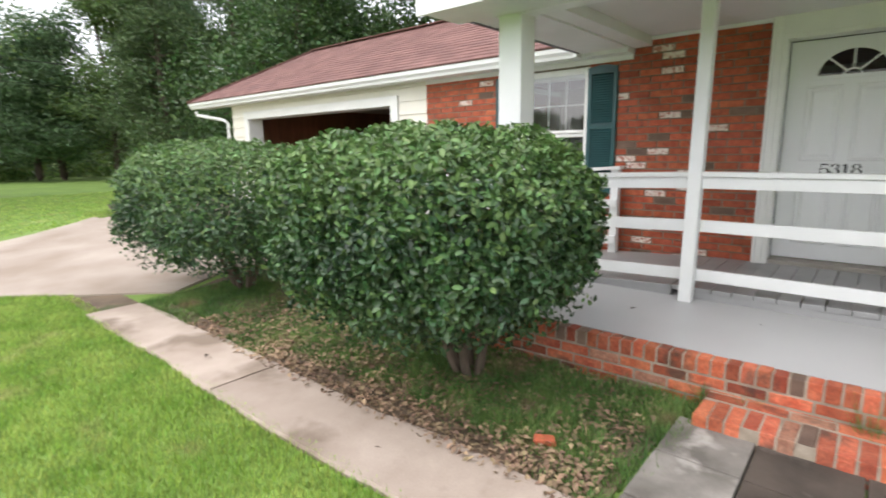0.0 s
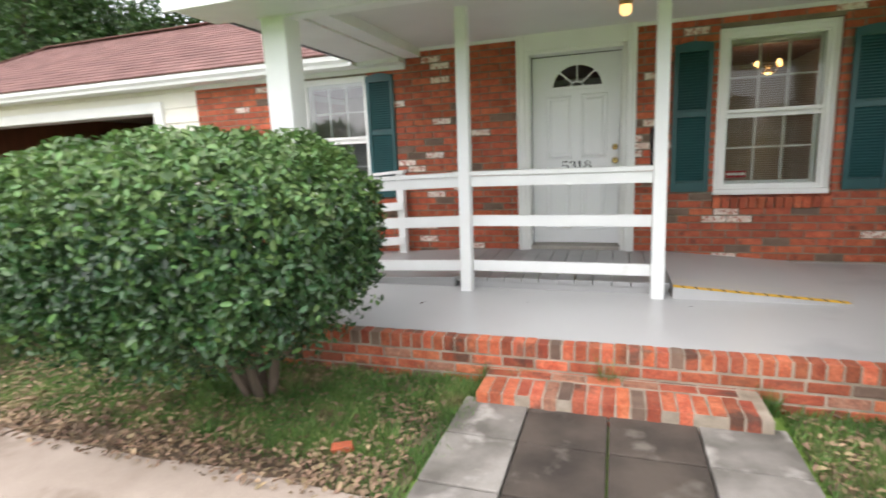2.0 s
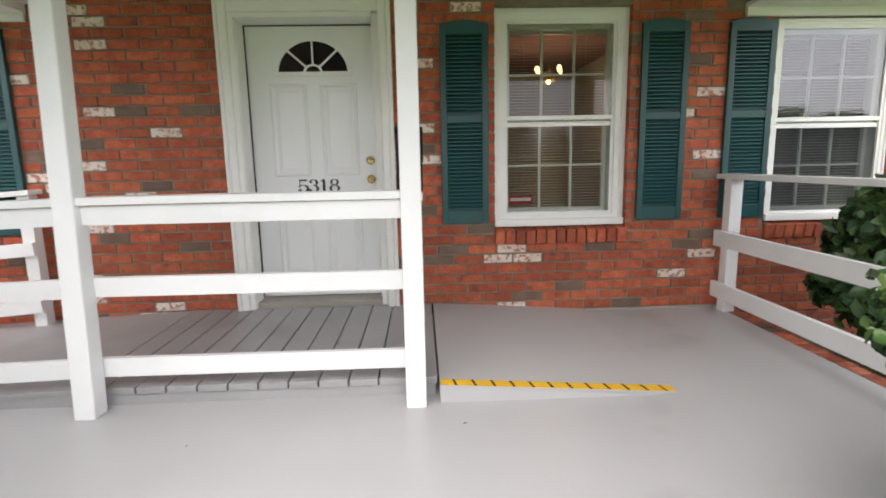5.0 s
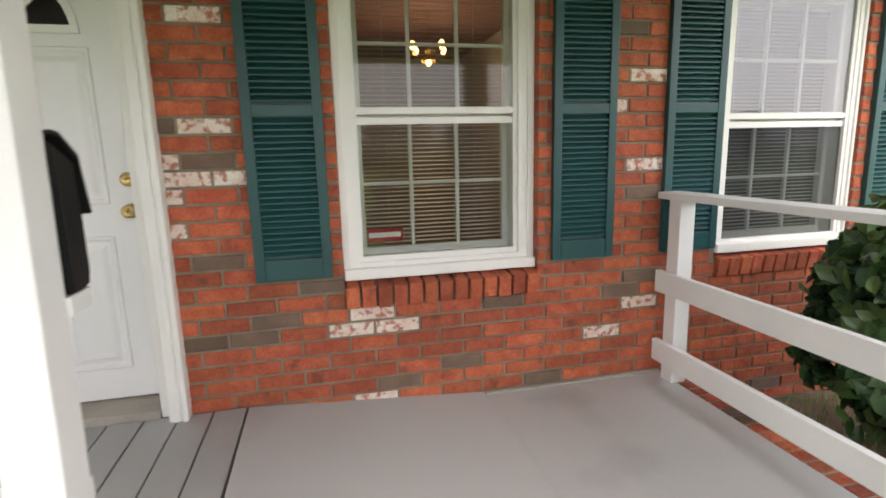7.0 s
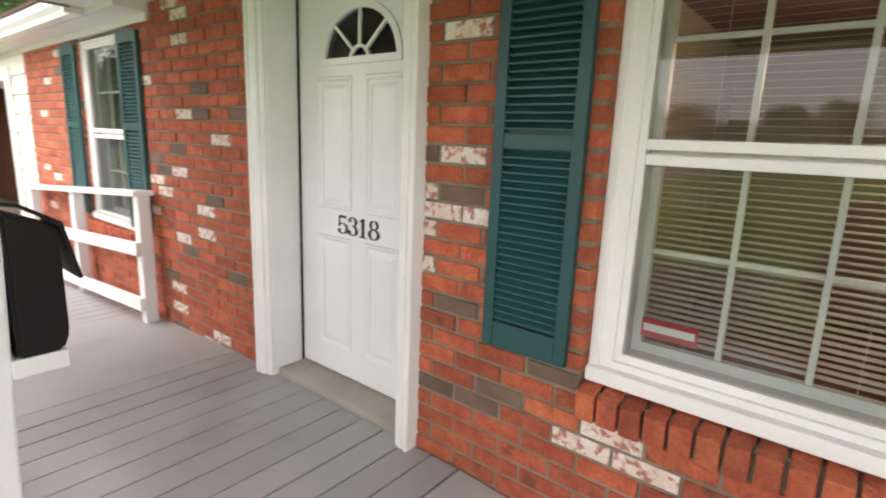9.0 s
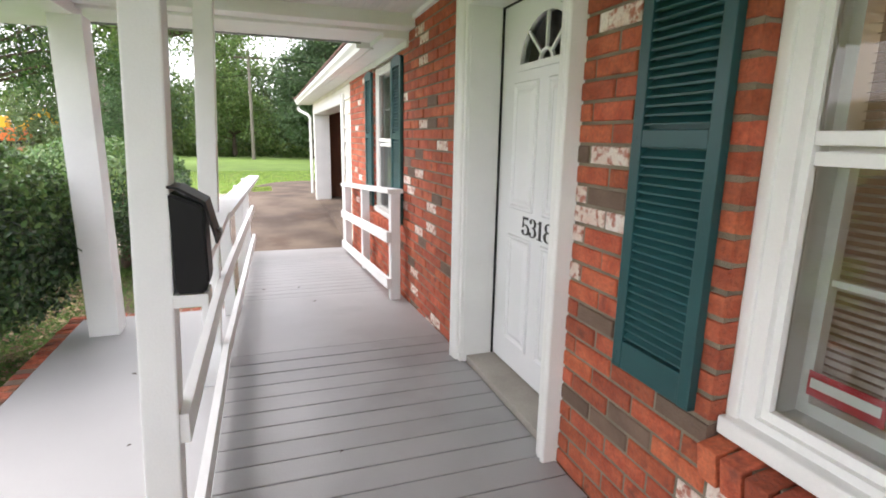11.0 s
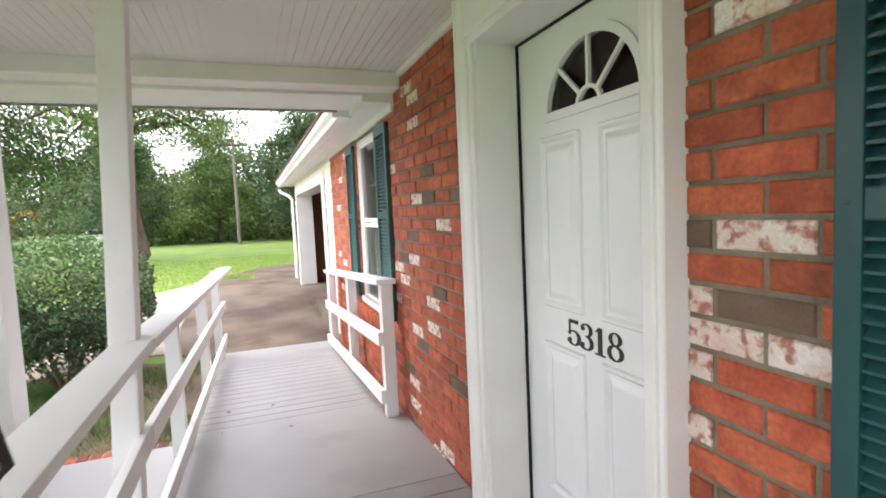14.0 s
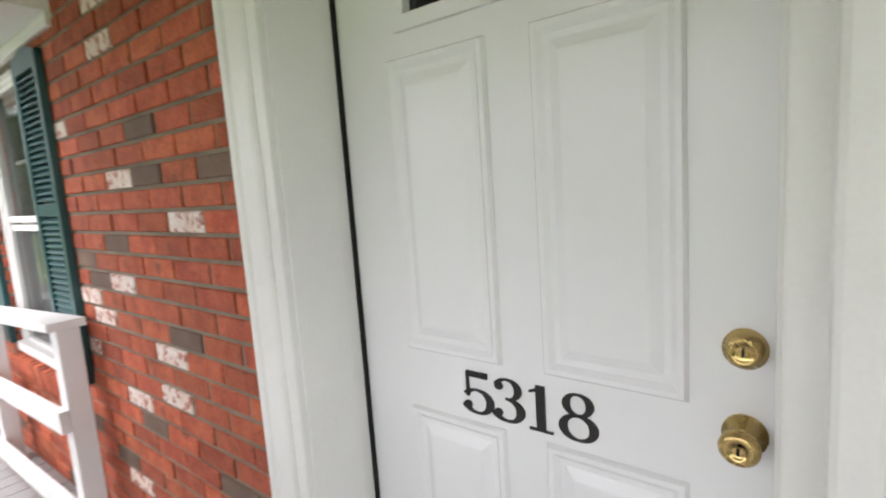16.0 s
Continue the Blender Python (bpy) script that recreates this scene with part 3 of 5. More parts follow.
for i in range(20):
    part("nail", lathe(bmesh.new(), (-2.49 - 0.0, 3.4 + i * 0.125, 2.6), (0, 0, -1), [(0.008, 0), (0.009, 0.006), (0.002, 0.009)], 8), M_STEEL, drip)
setting("fascia_porch", box(box(box(bmesh.new(), -2.54, 3.3, 2.6, -2.5, 6.0, 2.76, 0.004), -2.54, 3.27, 2.53, 3.64, 3.3, 2.76, 0.004), 3.6, 3.3, 2.6, 3.64, 6.0, 2.76, 0.004), M_WHITE, "white fascia board of the porch roof", "fascia")
setting("soffit_corner", block(-2.51, 5.985, SOFFIT, -1.985, WALL + 0.05, 2.64), M_WHITE, "white boxed corner between the two eaves", "soffit")
setting("soffit_west", block(-11.95, 6.015, SOFFIT, -2.512, WALL + 0.05, SOFFIT + 0.03), M_WHITE, "white soffit under the main eave", "soffit")
setting("soffit_east", block(3.14, 6.015, SOFFIT, 6.9, WALL + 0.05, SOFFIT + 0.03), M_WHITE, "white soffit under the main eave", "soffit")
setting("frieze_east", block(3.14, WALL - 0.03, 2.495, 6.6, WALL + 0.006, SOFFIT, 0.004), M_WHITE, "white board under the eave", "trim")
setting("frieze_west", block(GARAGE, WALL - 0.022, SOFFIT - 0.055, -1.99, WALL + 0.006, SOFFIT, 0.004), M_WHITE, "white board under the eave", "trim")


def gutter_profile(bm, x0, x1):
    """A K-shaped gutter along x, open at the top."""
    prof = [(0.0, 0.12), (0.0, 0.0), (-0.075, 0.0), (-0.085, 0.035), (-0.115, 0.07), (-0.12, 0.12), (-0.105, 0.125), (-0.105, 0.115), (-0.113, 0.115), (-0.107, 0.073), (-0.078, 0.038), (-0.07, 0.006), (-0.006, 0.006), (-0.006, 0.12)]
    a = [bm.verts.new((x0, 5.985 + y, SOFFIT - 0.005 + z)) for y, z in prof]
    b = [bm.verts.new((x1, 5.985 + y, SOFFIT - 0.005 + z)) for y, z in prof]
    n = len(prof)
    for i in range(n):
        bm.faces.new((a[i], a[(i + 1) % n], b[(i + 1) % n], b[i]))
    bm.faces.new(a[::-1])
    bm.faces.new(b)
    return bm


def gutter(x0, x1):
    g = thing("gutter", "white painted metal gutter along the eave", "gutter", kind="structure")
    part("trough", gutter_profile(bmesh.new(), x0, x1), M_WHITE, g)
    part("fascia", block(x0, 5.987, SOFFIT - 0.01, x1, 6.015, SOFFIT + 0.13), M_WHITE, g)
    return g


gut = gutter(-12.05, -2.52)
part("end_cap", block(-2.546, 5.861, SOFFIT - 0.008, -2.506, 5.984, 2.645, 0.003), M_WHITE, gut)
part("downspout", tube(bmesh.new(), [(-11.85, 5.93, 2.5), (-11.83, 5.95, 2.42), (-10.95, 6.1, 2.28), (-10.84, 6.14, 2.2), (-10.84, 6.14, 0.4)], [0.035] * 5, 8), M_WHITE, gut, "white downspout")
gutter(3.66, 6.9)


def shingle_slope(name, eave_a, eave_b, top_a, top_b, label):
    """A roof slope of overlapping shingle courses between an eave and a ridge line."""
    ea, eb, ta, tb = map(Vector, (eave_a, eave_b, top_a, top_b))
    n = max(2, round(((ta + tb) / 2 - (ea + eb) / 2).length / 0.14))
    normal = (eb - ea).cross(ta - ea).normalized()
    if normal.z < 0:
        normal = -normal
    verts, faces = [], []
    for i in range(n):
        f0, f1 = i / n, (i + 1) / n
        p0, p1, q0, q1 = ea.lerp(ta, f0), eb.lerp(tb, f0), ea.lerp(ta, f1), eb.lerp(tb, f1)
        m = max(1, round((p1 - p0).length / 0.3))
        off = random.random()
        cuts = [0.0] + [min(max((k + off) / m, 0), 1) for k in range(m)] + [1.0]
        for a, b in zip(cuts, cuts[1:]):
            if b - a < 0.002:
                continue
            lift = normal * (0.012 + random.uniform(-0.0015, 0.0015))
            s = len(verts)
            g = 0.0015 / max((p1 - p0).length, 0.1)
            verts += [p0.lerp(p1, a + g) + lift, p0.lerp(p1, b - g) + lift, q0.lerp(q1, b - g) + normal * 0.002, q0.lerp(q1, a + g) + normal * 0.002, p0.lerp(p1, a + g) - normal * 0.01, p0.lerp(p1, b - g) - normal * 0.01]
            faces += [(s, s + 1, s + 2, s + 3), (s + 4, s + 5, s + 1, s)]
    ob = new(name, mesh_of(name, verts, faces, M_SHINGLE))
    return tagged(ob, label, kind="stuff")


roof = thing("roof_main", "hipped roof of red-brown asphalt shingles", "roof", kind="structure")
EV = SOFFIT + 0.13
EY, RY, BY, RUN, RT = 5.87, 7.92, 9.97, 2.05, 3.82
SLOPE = (RT - EV) / RUN


def roof_block(xa, xb, ya, hip_a=False, hip_b=False):
    """The body of a roof stretch: front edge at ya, ridge at y 7.7, back edge at 9.8."""
    bm = bmesh.new()
    za = EV + (ya - EY) * SLOPE
    ra, rb_ = xa + (RUN if hip_a else 0), xb - (RUN if hip_b else 0)
    v = [bm.verts.new(p) for p in ((xa, ya, za), (xb, ya, za), (xb, BY, EV), (xa, BY, EV), (ra, RY, RT), (rb_, RY, RT), (xa, ya, EV), (xb, ya, EV))]
    faces = [(0, 1, 5, 4), (2, 3, 4, 5), (6, 3, 2, 7), (3, 0, 4), (1, 2, 5)]
    if za > EV:
        faces += [(0, 6, 7, 1), (3, 6, 0), (1, 7, 2)]
    else:
        faces[2] = (0, 3, 2, 1)
        bm.verts.remove(v[6]), bm.verts.remove(v[7])
    for f in faces:
        bm.faces.new([v[i] for i in f])
    bmesh.ops.recalc_face_normals(bm, faces=bm.faces[:])
    return bm


part("deck", roof_block(-12.07, -1.99, EY, hip_a=True), M_SHINGLE, roof)
part("deck", roof_block(-1.99, 3.14, 6.62), M_SHINGLE, roof)
part("deck", roof_block(3.14, 7.2, EY, hip_b=True), M_SHINGLE, roof)
for nm, a in (("front_shingles", ((-12.07, EY - 0.02, EV), (-1.99, EY - 0.02, EV), (-10.02, RY, RT + 0.005), (-1.99, RY, RT + 0.005))), ("front_shingles", ((3.14, EY - 0.02, EV), (7.2, EY - 0.02, EV), (3.14, RY, RT + 0.005), (5.15, RY, RT + 0.005))), ("end_shingles", ((-12.09, BY, EV), (-12.09, EY, EV), (-10.03, RY + 0.01, RT + 0.005), (-10.03, RY - 0.01, RT + 0.005)))):
    shingle_slope(nm, *a, "red-brown asphalt shingles in courses").parent = roof
part("hip_cap", beam_between(bmesh.new(), (-12.07, EY, EV + 0.02), (-10.02, RY, RT + 0.02), 0.16, 0.015), M_SHINGLE, roof)
part("ridge_cap", beam_between(bmesh.new(), (-10.02, RY, RT + 0.02), (5.15, RY, RT + 0.02), 0.2, 0.015), M_SHINGLE, roof)
proof = thing("roof_porch", "low shingled roof over the porch", "roof", kind="structure")
bm = bmesh.new()
v = [bm.verts.new(p) for p in ((-2.56, 3.24, 2.77), (3.66, 3.24, 2.77), (3.66, 7.2, 3.45), (-2.56, 7.2, 3.45), (-2.56, 3.24, 2.74), (3.66, 3.24, 2.74), (3.66, 7.2, 2.9), (-2.56, 7.2, 2.9))]
for f in ((0, 1, 2, 3), (4, 7, 6, 5), (0, 4, 5, 1), (1, 5, 6, 2), (2, 6, 7, 3), (3, 7, 4, 0)):
    bm.faces.new([v[i] for i in f])
part("deck", bm, M_SHINGLE, proof)

porch_lamp = thing("porch_lamp", "small round brass ceiling lamp with a warm glass", "lamp")
part("base", lathe(bmesh.new(), (0.41, 5.22, CEIL), (0, 0, -1), [(0.055, 0.0), (0.06, 0.012), (0.05, 0.03), (0.05, 0.045)], 20), M_BRASS, porch_lamp, "polished brass base")
part("glass", lathe(bmesh.new(), (0.41, 5.22, CEIL - 0.045), (0, 0, -1), [(0.045, 0.0), (0.05, 0.03), (0.046, 0.06), (0.025, 0.08), (0.004, 0.084)], 20), M_LAMPGLASS, porch_lamp, "warm amber glass", smooth=True)

# ---------------------------------------------------------------- posts, landing, ramp, rails
def post(name, x0, y0, x1, y1, z0, z1, label):
    return tagged(part(name, block(x0, y0, z0, x1, y1, z1, 0.006), M_WHITE, None), label, "post", "porch posts")


post("porch_post", -2.125, 3.75, -1.925, 3.95, SLAB, 2.545, "thick white boxed post at the porch corner")
post("porch_post", 2.64, 3.75, 2.84, 3.95, SLAB, 2.545, "thick white boxed post at the porch corner")
for a, b, text in ((-0.945, -0.845, "slim white square post through the railing"), (0.63, 0.728, "slim white square post at the railing's end")):
    slim = post("porch_post", a, 4.63, b, 4.73, SLAB, CEIL, text)
    for w in slim.data.vertices:       # the old posts lean a little towards the house
        w.co.y += 0.11 * (w.co.z - SLAB) / (CEIL - SLAB)

D_F, D_B = 4.775, 6.19          # front and back edge of landing and ramp
landing = thing("landing", "grey painted plank landing before the door", "landing")
x = 0.785
while x > -0.9:
    part("plank", block(x - 0.1440, D_F, DECK - 0.038, x, D_B, DECK + random.uniform(-0.001, 0.001), 0.004), M_DECK, landing)
    x -= 0.152
part("joist", block(-0.98, D_F + 0.01, SLAB, 0.775, D_F + 0.045, DECK - 0.038), M_DECK, landing)
part("joist", block(-0.98, D_B - 0.05, SLAB, 0.775, D_B - 0.01, DECK - 0.038), M_DECK, landing)


def sloped(bm, xa, xb, y0, y1, thick, za=None, zb=None):
    """A board or sheet whose top follows the ramp between xa and xb."""
    za, zb = deck_z(xa) if za is None else za, deck_z(xb) if zb is None else zb
    v = [bm.verts.new(p) for p in ((xa, y0, za), (xb, y0, zb), (xb, y1, zb), (xa, y1, za), (xa, y0, za - thick), (xb, y0, zb - thick), (xb, y1, zb - thick), (xa, y1, za - thick))]
    for f in ((0, 1, 2, 3), (4, 7, 6, 5), (0, 4, 5, 1), (1, 5, 6, 2), (2, 6, 7, 3), (3, 7, 4, 0)):
        bm.faces.new([v[i] for i in f])
    bmesh.ops.recalc_face_normals(bm, faces=bm.faces[:])
    return bm


ramp_thing = thing("wooden_ramp", "long grey painted wooden ramp down to the driveway", "ramp")
x0 = x - 0.004
part("sheet", sloped(bmesh.new(), -2.42, x0, D_F, D_B, 0.02), M_DECK, ramp_thing, "grey painted plywood sheet")
x = -2.424
while x > -4.15:
    part("plank", sloped(bmesh.new(), x - 0.133, x, D_F, D_B, 0.036), M_DECK, ramp_thing)
    x -= 0.1405
part("sheet", sloped(bmesh.new(), -5.62, x, D_F, D_B, 0.02, za=ground_z(-5.5, 5.4) + 0.02), M_DECK, ramp_thing, "grey painted plywood sheet")
for y in (D_F + 0.01, D_B - 0.05):
    part("stringer", sloped(bmesh.new(), -5.4, x0, y, y + 0.04, 0.075, za=deck_z(-5.4) - 0.037, zb=deck_z(x0) - 0.021), M_DECK, ramp_thing)
wedge = thing("threshold_ramp", "grey painted plywood wedge beside the landing", "ramp")
part("sheet", sloped(bmesh.new(), 0.797, 1.99, D_F - 0.10, WALL - 0.01, 0.012, za=DECK, zb=SLAB + 0.014), M_SLAB, wedge)
bm = bmesh.new()
v = [bm.verts.new(p) for p in ((0.797, D_F - 0.098, SLAB), (1.97, D_F - 0.098, SLAB), (0.797, D_F - 0.098, DECK - 0.013), (0.797, WALL - 0.012, SLAB), (1.97, WALL - 0.012, SLAB), (0.797, WALL - 0.012, DECK - 0.013))]
for f in ((0, 1, 2), (3, 5, 4), (0, 2, 5, 3), (1, 4, 5, 2), (0, 3, 4, 1)):
    bm.faces.new([v[i] for i in f])
part("core", bm, M_SLAB, wedge)
setting("caulk", block(2.0, WALL - 0.03, SLAB, 3.06, WALL - 0.004, SLAB + 0.012, 0.004), M_SILL, "pale sealant along the foot of the wall", "trim")
tape = thing("safety_tape", "yellow tape with slanting black marks along the wedge's edge", "tape")
def wedge_z(x):
    return DECK + (x - 0.797) * (SLAB + 0.014 - DECK) / (1.99 - 0.797)
part("strip", sloped(bmesh.new(), 0.80, 1.985, D_F - 0.102, D_F - 0.035, 0.002, za=wedge_z(0.80) + 0.003, zb=wedge_z(1.985) + 0.003), M_YELLOW, tape)
for i in range(12):
    xa = 0.87 + i * 0.0965
    bm = sloped(bmesh.new(), xa, xa + 0.013, D_F - 0.1025, D_F - 0.0345, 0.002, za=wedge_z(xa) + 0.0042, zb=wedge_z(xa + 0.013) + 0.0042)
    for w in bm.verts:
        if w.co.y > D_F - 0.06:
            w.co.x -= 0.012
    part("mark", bm, M_RUBBER, tape, "black mark")

front_rail = thing("railing", "white board railing along the landing and ramp", "railing", "railings")
RZ = lambda x: 1.355 if x > -0.9 else 1.355 + (x + 0.9) * 0.0275
part("cap", beam_between(bmesh.new(), (0.63, 4.765, 1.338), (-0.845, 4.765, 1.338), 0.14, 0.036), M_WHITE, front_rail)
part("cap", beam_between(bmesh.new(), (-0.845, 4.775, RZ(-0.9) - 0.018), (-5.42, 4.89, RZ(-5.42) - 0.018), 0.14, 0.036), M_WHITE, front_rail)
for z in (0.918, 0.513):
    part("rail", beam_between(bmesh.new(), (0.72, 4.768, z), (-0.95, 4.768, z + 0.005), 0.036, 0.095), M_WHITE, front_rail)
    part("rail", beam_between(bmesh.new(), (-0.955, 4.77, z), (-5.36, 4.85, z - 0.145), 0.036, 0.095), M_WHITE, front_rail)
part("rail", beam_between(bmesh.new(), (0.63, 4.735, 1.27), (-0.845, 4.735, 1.27), 0.03, 0.09), M_WHITE, front_rail)
part("rail", beam_between(bmesh.new(), (-0.96, 4.745, 1.268), (-5.36, 4.84, 1.268 - 0.128), 0.03, 0.09), M_WHITE, front_rail)
for xp, yp in ((-2.2, 4.73), (-3.75, 4.77), (-5.28, 4.79)):
    part("post", block(xp - 0.045, yp - 0.065, min(SLAB, ground_z(xp, yp)) if xp < LEFT else SLAB, xp + 0.045, yp + 0.02, RZ(xp) - 0.034, 0.004), M_WHITE, front_rail)
wall_rail = thing("railing", "short white board railing between ramp and brick wall", "railing", "railings")
WZ = lambda x: 1.345 + (x + 2.1) * 0.068
part("cap", beam_between(bmesh.new(), (-2.02, 6.09, WZ(-2.02) - 0.018), (-4.92, 6.09, WZ(-4.92) - 0.018), 0.14, 0.036), M_WHITE, wall_rail)
for dz in (-0.42, -0.84):
    part("rail", beam_between(bmesh.new(), (-2.04, 6.035, WZ(-2.04) + dz), (-4.9, 6.035, WZ(-4.9) + dz), 0.036, 0.095), M_WHITE, wall_rail)
for xp in (-2.09, -3.5, -4.82):
    part("post", block(xp - 0.045, 6.055, deck_z(xp) - 0.002, xp + 0.045, 6.14, WZ(xp) - 0.036, 0.004), M_WHITE, wall_rail)
side_rail = thing("railing", "white board railing at the porch's open end", "railing", "railings")
part("cap", beam_between(bmesh.new(), (3.06, 6.17, 1.338), (3.06, 3.93, 1.338), 0.14, 0.036), M_WHITE, side_rail)
for z in (0.868, 0.47):
    part("rail", beam_between(bmesh.new(), (3.0, 6.15, z), (3.0, 3.93, z), 0.036, 0.12), M_WHITE, side_rail)
part("post", block(3.02, 6.02, SLAB, 3.11, 6.11, 1.32, 0.004), M_WHITE, side_rail)
# ---------------------------------------------------------------- door


def ring(bm, outer, inner, y0, y1):
    """A flat frame between two outlines of equal count in the xz plane, from y0 (front) to y1."""
    n = len(outer)
    rows = [[bm.verts.new((x, y, z)) for x, z in line] for line, y in ((outer, y0), (inner, y0), (inner, y1), (outer, y1))]
    for r0, r1 in zip(rows, rows[1:] + rows[:1]):
        for k in range(n):
            bm.faces.new((r0[k], r0[(k + 1) % n], r1[(k + 1) % n], r1[k]))
    bmesh.ops.recalc_face_normals(bm, faces=bm.faces[:])
    return bm


def rect(x0, z0, x1, z1):
    return [(x0, z0), (x1, z0), (x1, z1), (x0, z1)]


DX0, DX1, DZ0, DZ1, DY = -0.552, 0.398, 0.448, 2.505, 6.375
surround = thing("door_frame", "deep white painted timber frame round the front door", "door frame", kind="structure")


def moulded(x0, x1, z0, z1, y0):
    """A casing board with a rounded bead along its outer edge (x0) and a groove beside it."""
    d = 1 if x1 > x0 else -1
    w = abs(x1 - x0)
    prof = [(0, 0.085), (0, 0.006), (0.004, 0.0), (0.014, -0.003), (0.024, 0.0), (0.028, 0.006), (0.033, 0.011), (0.037, 0.006), (0.043, 0.004), (w - 0.012, 0.010), (w - 0.004, 0.014), (w, 0.022), (w, 0.085)]
    bm = bmesh.new()
    lo = [bm.verts.new((x0 + d * u, y0 + v, z0)) for u, v in prof]
    hi = [bm.verts.new((x0 + d * u, y0 + v, z1)) for u, v in prof]
    n = len(prof)
    for i in range(n):
        bm.faces.new((lo[i], lo[(i + 1) % n], hi[(i + 1) % n], hi[i]))
    bm.faces.new(lo)
    bm.faces.new(hi)
    bmesh.ops.recalc_face_normals(bm, faces=bm.faces[:])
    return bm


part("casing", moulded(-0.685, -0.595, DECK - 0.005, 2.735, 6.124), M_TRIM, surround)
part("casing", moulded(0.54, 0.452, DECK - 0.005, 2.735, 6.124), M_TRIM, surround)
part("head_casing", block(-0.595, 6.137, 2.545, 0.452, 6.22, 2.733, 0.006), M_TRIM, surround)
part("jamb", block(-0.597, 6.15, DECK - 0.005, -0.558, 6.46, 2.545, 0.004), M_TRIM, surround)
part("jamb", block(0.404, 6.207, DECK - 0.005, 0.454, 6.46, 2.545, 0.004), M_TRIM, surround)
part("head_jamb", block(-0.558, 6.15, 2.51, 0.404, 6.46, 2.545, 0.004), M_TRIM, surround)
part("stop", block(-0.5585, 6.17, DECK, -0.5525, 6.33, 2.53, 0.002), M_TRIM, surround)
part("stop", block(0.388, 6.30, DECK, 0.4045, 6.366, 2.512, 0.006), M_TRIM, surround)
part("threshold", block(-0.558, 6.195, DECK - 0.06, 0.404, 6.46, 0.438, 0.006), M_SILL, surround, "pale worn threshold")
part("weatherstrip", block(-0.5585, 6.362, 0.44, -0.5505, 6.374, 2.51), M_BLACK, surround, "black rubber weatherstrip")
part("weatherstrip", block(-0.5505, 6.362, 2.503, 0.404, 6.374, 2.51), M_BLACK, surround, "black rubber weatherstrip")
FX, FZ, FRX, FRZ = -0.0625, 2.165, 0.272, 0.245


def arch(rx, rz, n=16):
    return [(FX + math.cos(math.pi * k / n) * rx, FZ + math.sin(math.pi * k / n) * rz) for k in range(n + 1)]


def door_slab():
    """The leaf with its fanlight cut through."""
    bm = bmesh.new()
    pts = arch(FRX, FRZ)
    n = len(pts)
    for y in (DY, DY + 0.045):
        lo = [bm.verts.new((x, y, z)) for x, z in ((DX0, DZ0), (DX1, DZ0), (DX1, FZ), (DX0, FZ))]
        inner = [bm.verts.new((x, y, z)) for x, z in pts]
        top = [bm.verts.new((DX1 + (DX0 - DX1) * k / (n - 1), y, DZ1)) for k in range(n)]
        bm.faces.new((lo[0], lo[1], lo[2], inner[0], *inner[1:-1][:0], inner[-1], lo[3]))
        bm.faces.new((lo[2], top[0], inner[0]))
        bm.faces.new((inner[-1], top[-1], lo[3]))
        for k in range(n - 1):
            bm.faces.new((inner[k], top[k], top[k + 1], inner[k + 1]))
        if y == DY:
            first = (lo, inner, top)
    (lo0, in0, top0), (lo1, in1, top1) = first, (lo, inner, top)
    for k in range(n - 1):
        bm.faces.new((in0[k], in0[k + 1], in1[k + 1], in1[k]))
    bm.faces.new((in0[-1], in0[0], in1[0], in1[-1]))
    loop0 = [lo0[3], lo0[0], lo0[1], lo0[2], *top0, lo0[3]]
    loop1 = [lo1[3], lo1[0], lo1[1], lo1[2], *top1, lo1[3]]
    for a, b, c, d in zip(loop0, loop0[1:], loop1[1:], loop1):
        bm.faces.new((a, b, c, d))
    bmesh.ops.recalc_face_normals(bm, faces=bm.faces[:])
    return bm


def embossed(x0, z0, x1, z1):
    """A raised panel with a sunk border, pressed into the leaf."""
    bm = bmesh.new()
    steps = [(0.0, 0.0), (0.006, -0.010), (0.016, -0.010), (0.028, 0.0), (0.040, 0.0), (0.062, -0.010), (0.066, -0.0105), (0.07, -0.011)]
    rows = [[bm.verts.new((x, DY - 0.0008 + d, z)) for x, z in rect(x0 + i, z0 + i, x1 - i, z1 - i)] for i, d in steps]
    for r0, r1 in zip(rows, rows[1:]):
        for k in range(4):
            bm.faces.new((r0[k], r0[(k + 1) % 4], r1[(k + 1) % 4], r1[k]))
    bm.faces.new(rows[-1])
    bmesh.ops.recalc_face_normals(bm, faces=bm.faces[:])
    return bm


door = thing("front_door", "closed white panelled door with a fanlight and black house number", "door", kind="structure")
part("leaf", door_slab(), M_DOOR, door)
for x0, z0, x1, z1 in ((-0.395, 1.40, -0.118, 2.09), (-0.019, 1.40, 0.257, 2.09), (-0.395, 0.60, -0.118, 1.252), (-0.019, 0.60, 0.257, 1.252)):
    part("panel", embossed(x0, z0, x1, z1), M_DOOR, door)
fan = arch(FRX + 0.022, FRZ + 0.022) + [(FX, FZ - 0.022)]
fan_in = arch(FRX - 0.012, FRZ - 0.012) + [(FX, FZ + 0.012)]
fan[0], fan[-2] = (FX + FRX + 0.022, FZ - 0.022), (FX - FRX - 0.022, FZ - 0.022)
fan_in[0], fan_in[-2] = (FX + FRX - 0.012, FZ + 0.012), (FX - FRX + 0.012, FZ + 0.012)
light = part("fanlight", ring(bmesh.new(), fan, fan_in, DY - 0.012, DY + 0.01), M_DOOR, door, "half-round fanlight frame")
hub = [(FX + math.cos(math.pi * k / 10) * 0.075, FZ + math.sin(math.pi * k / 10) * 0.068) for k in range(11)] + [(FX, FZ)]
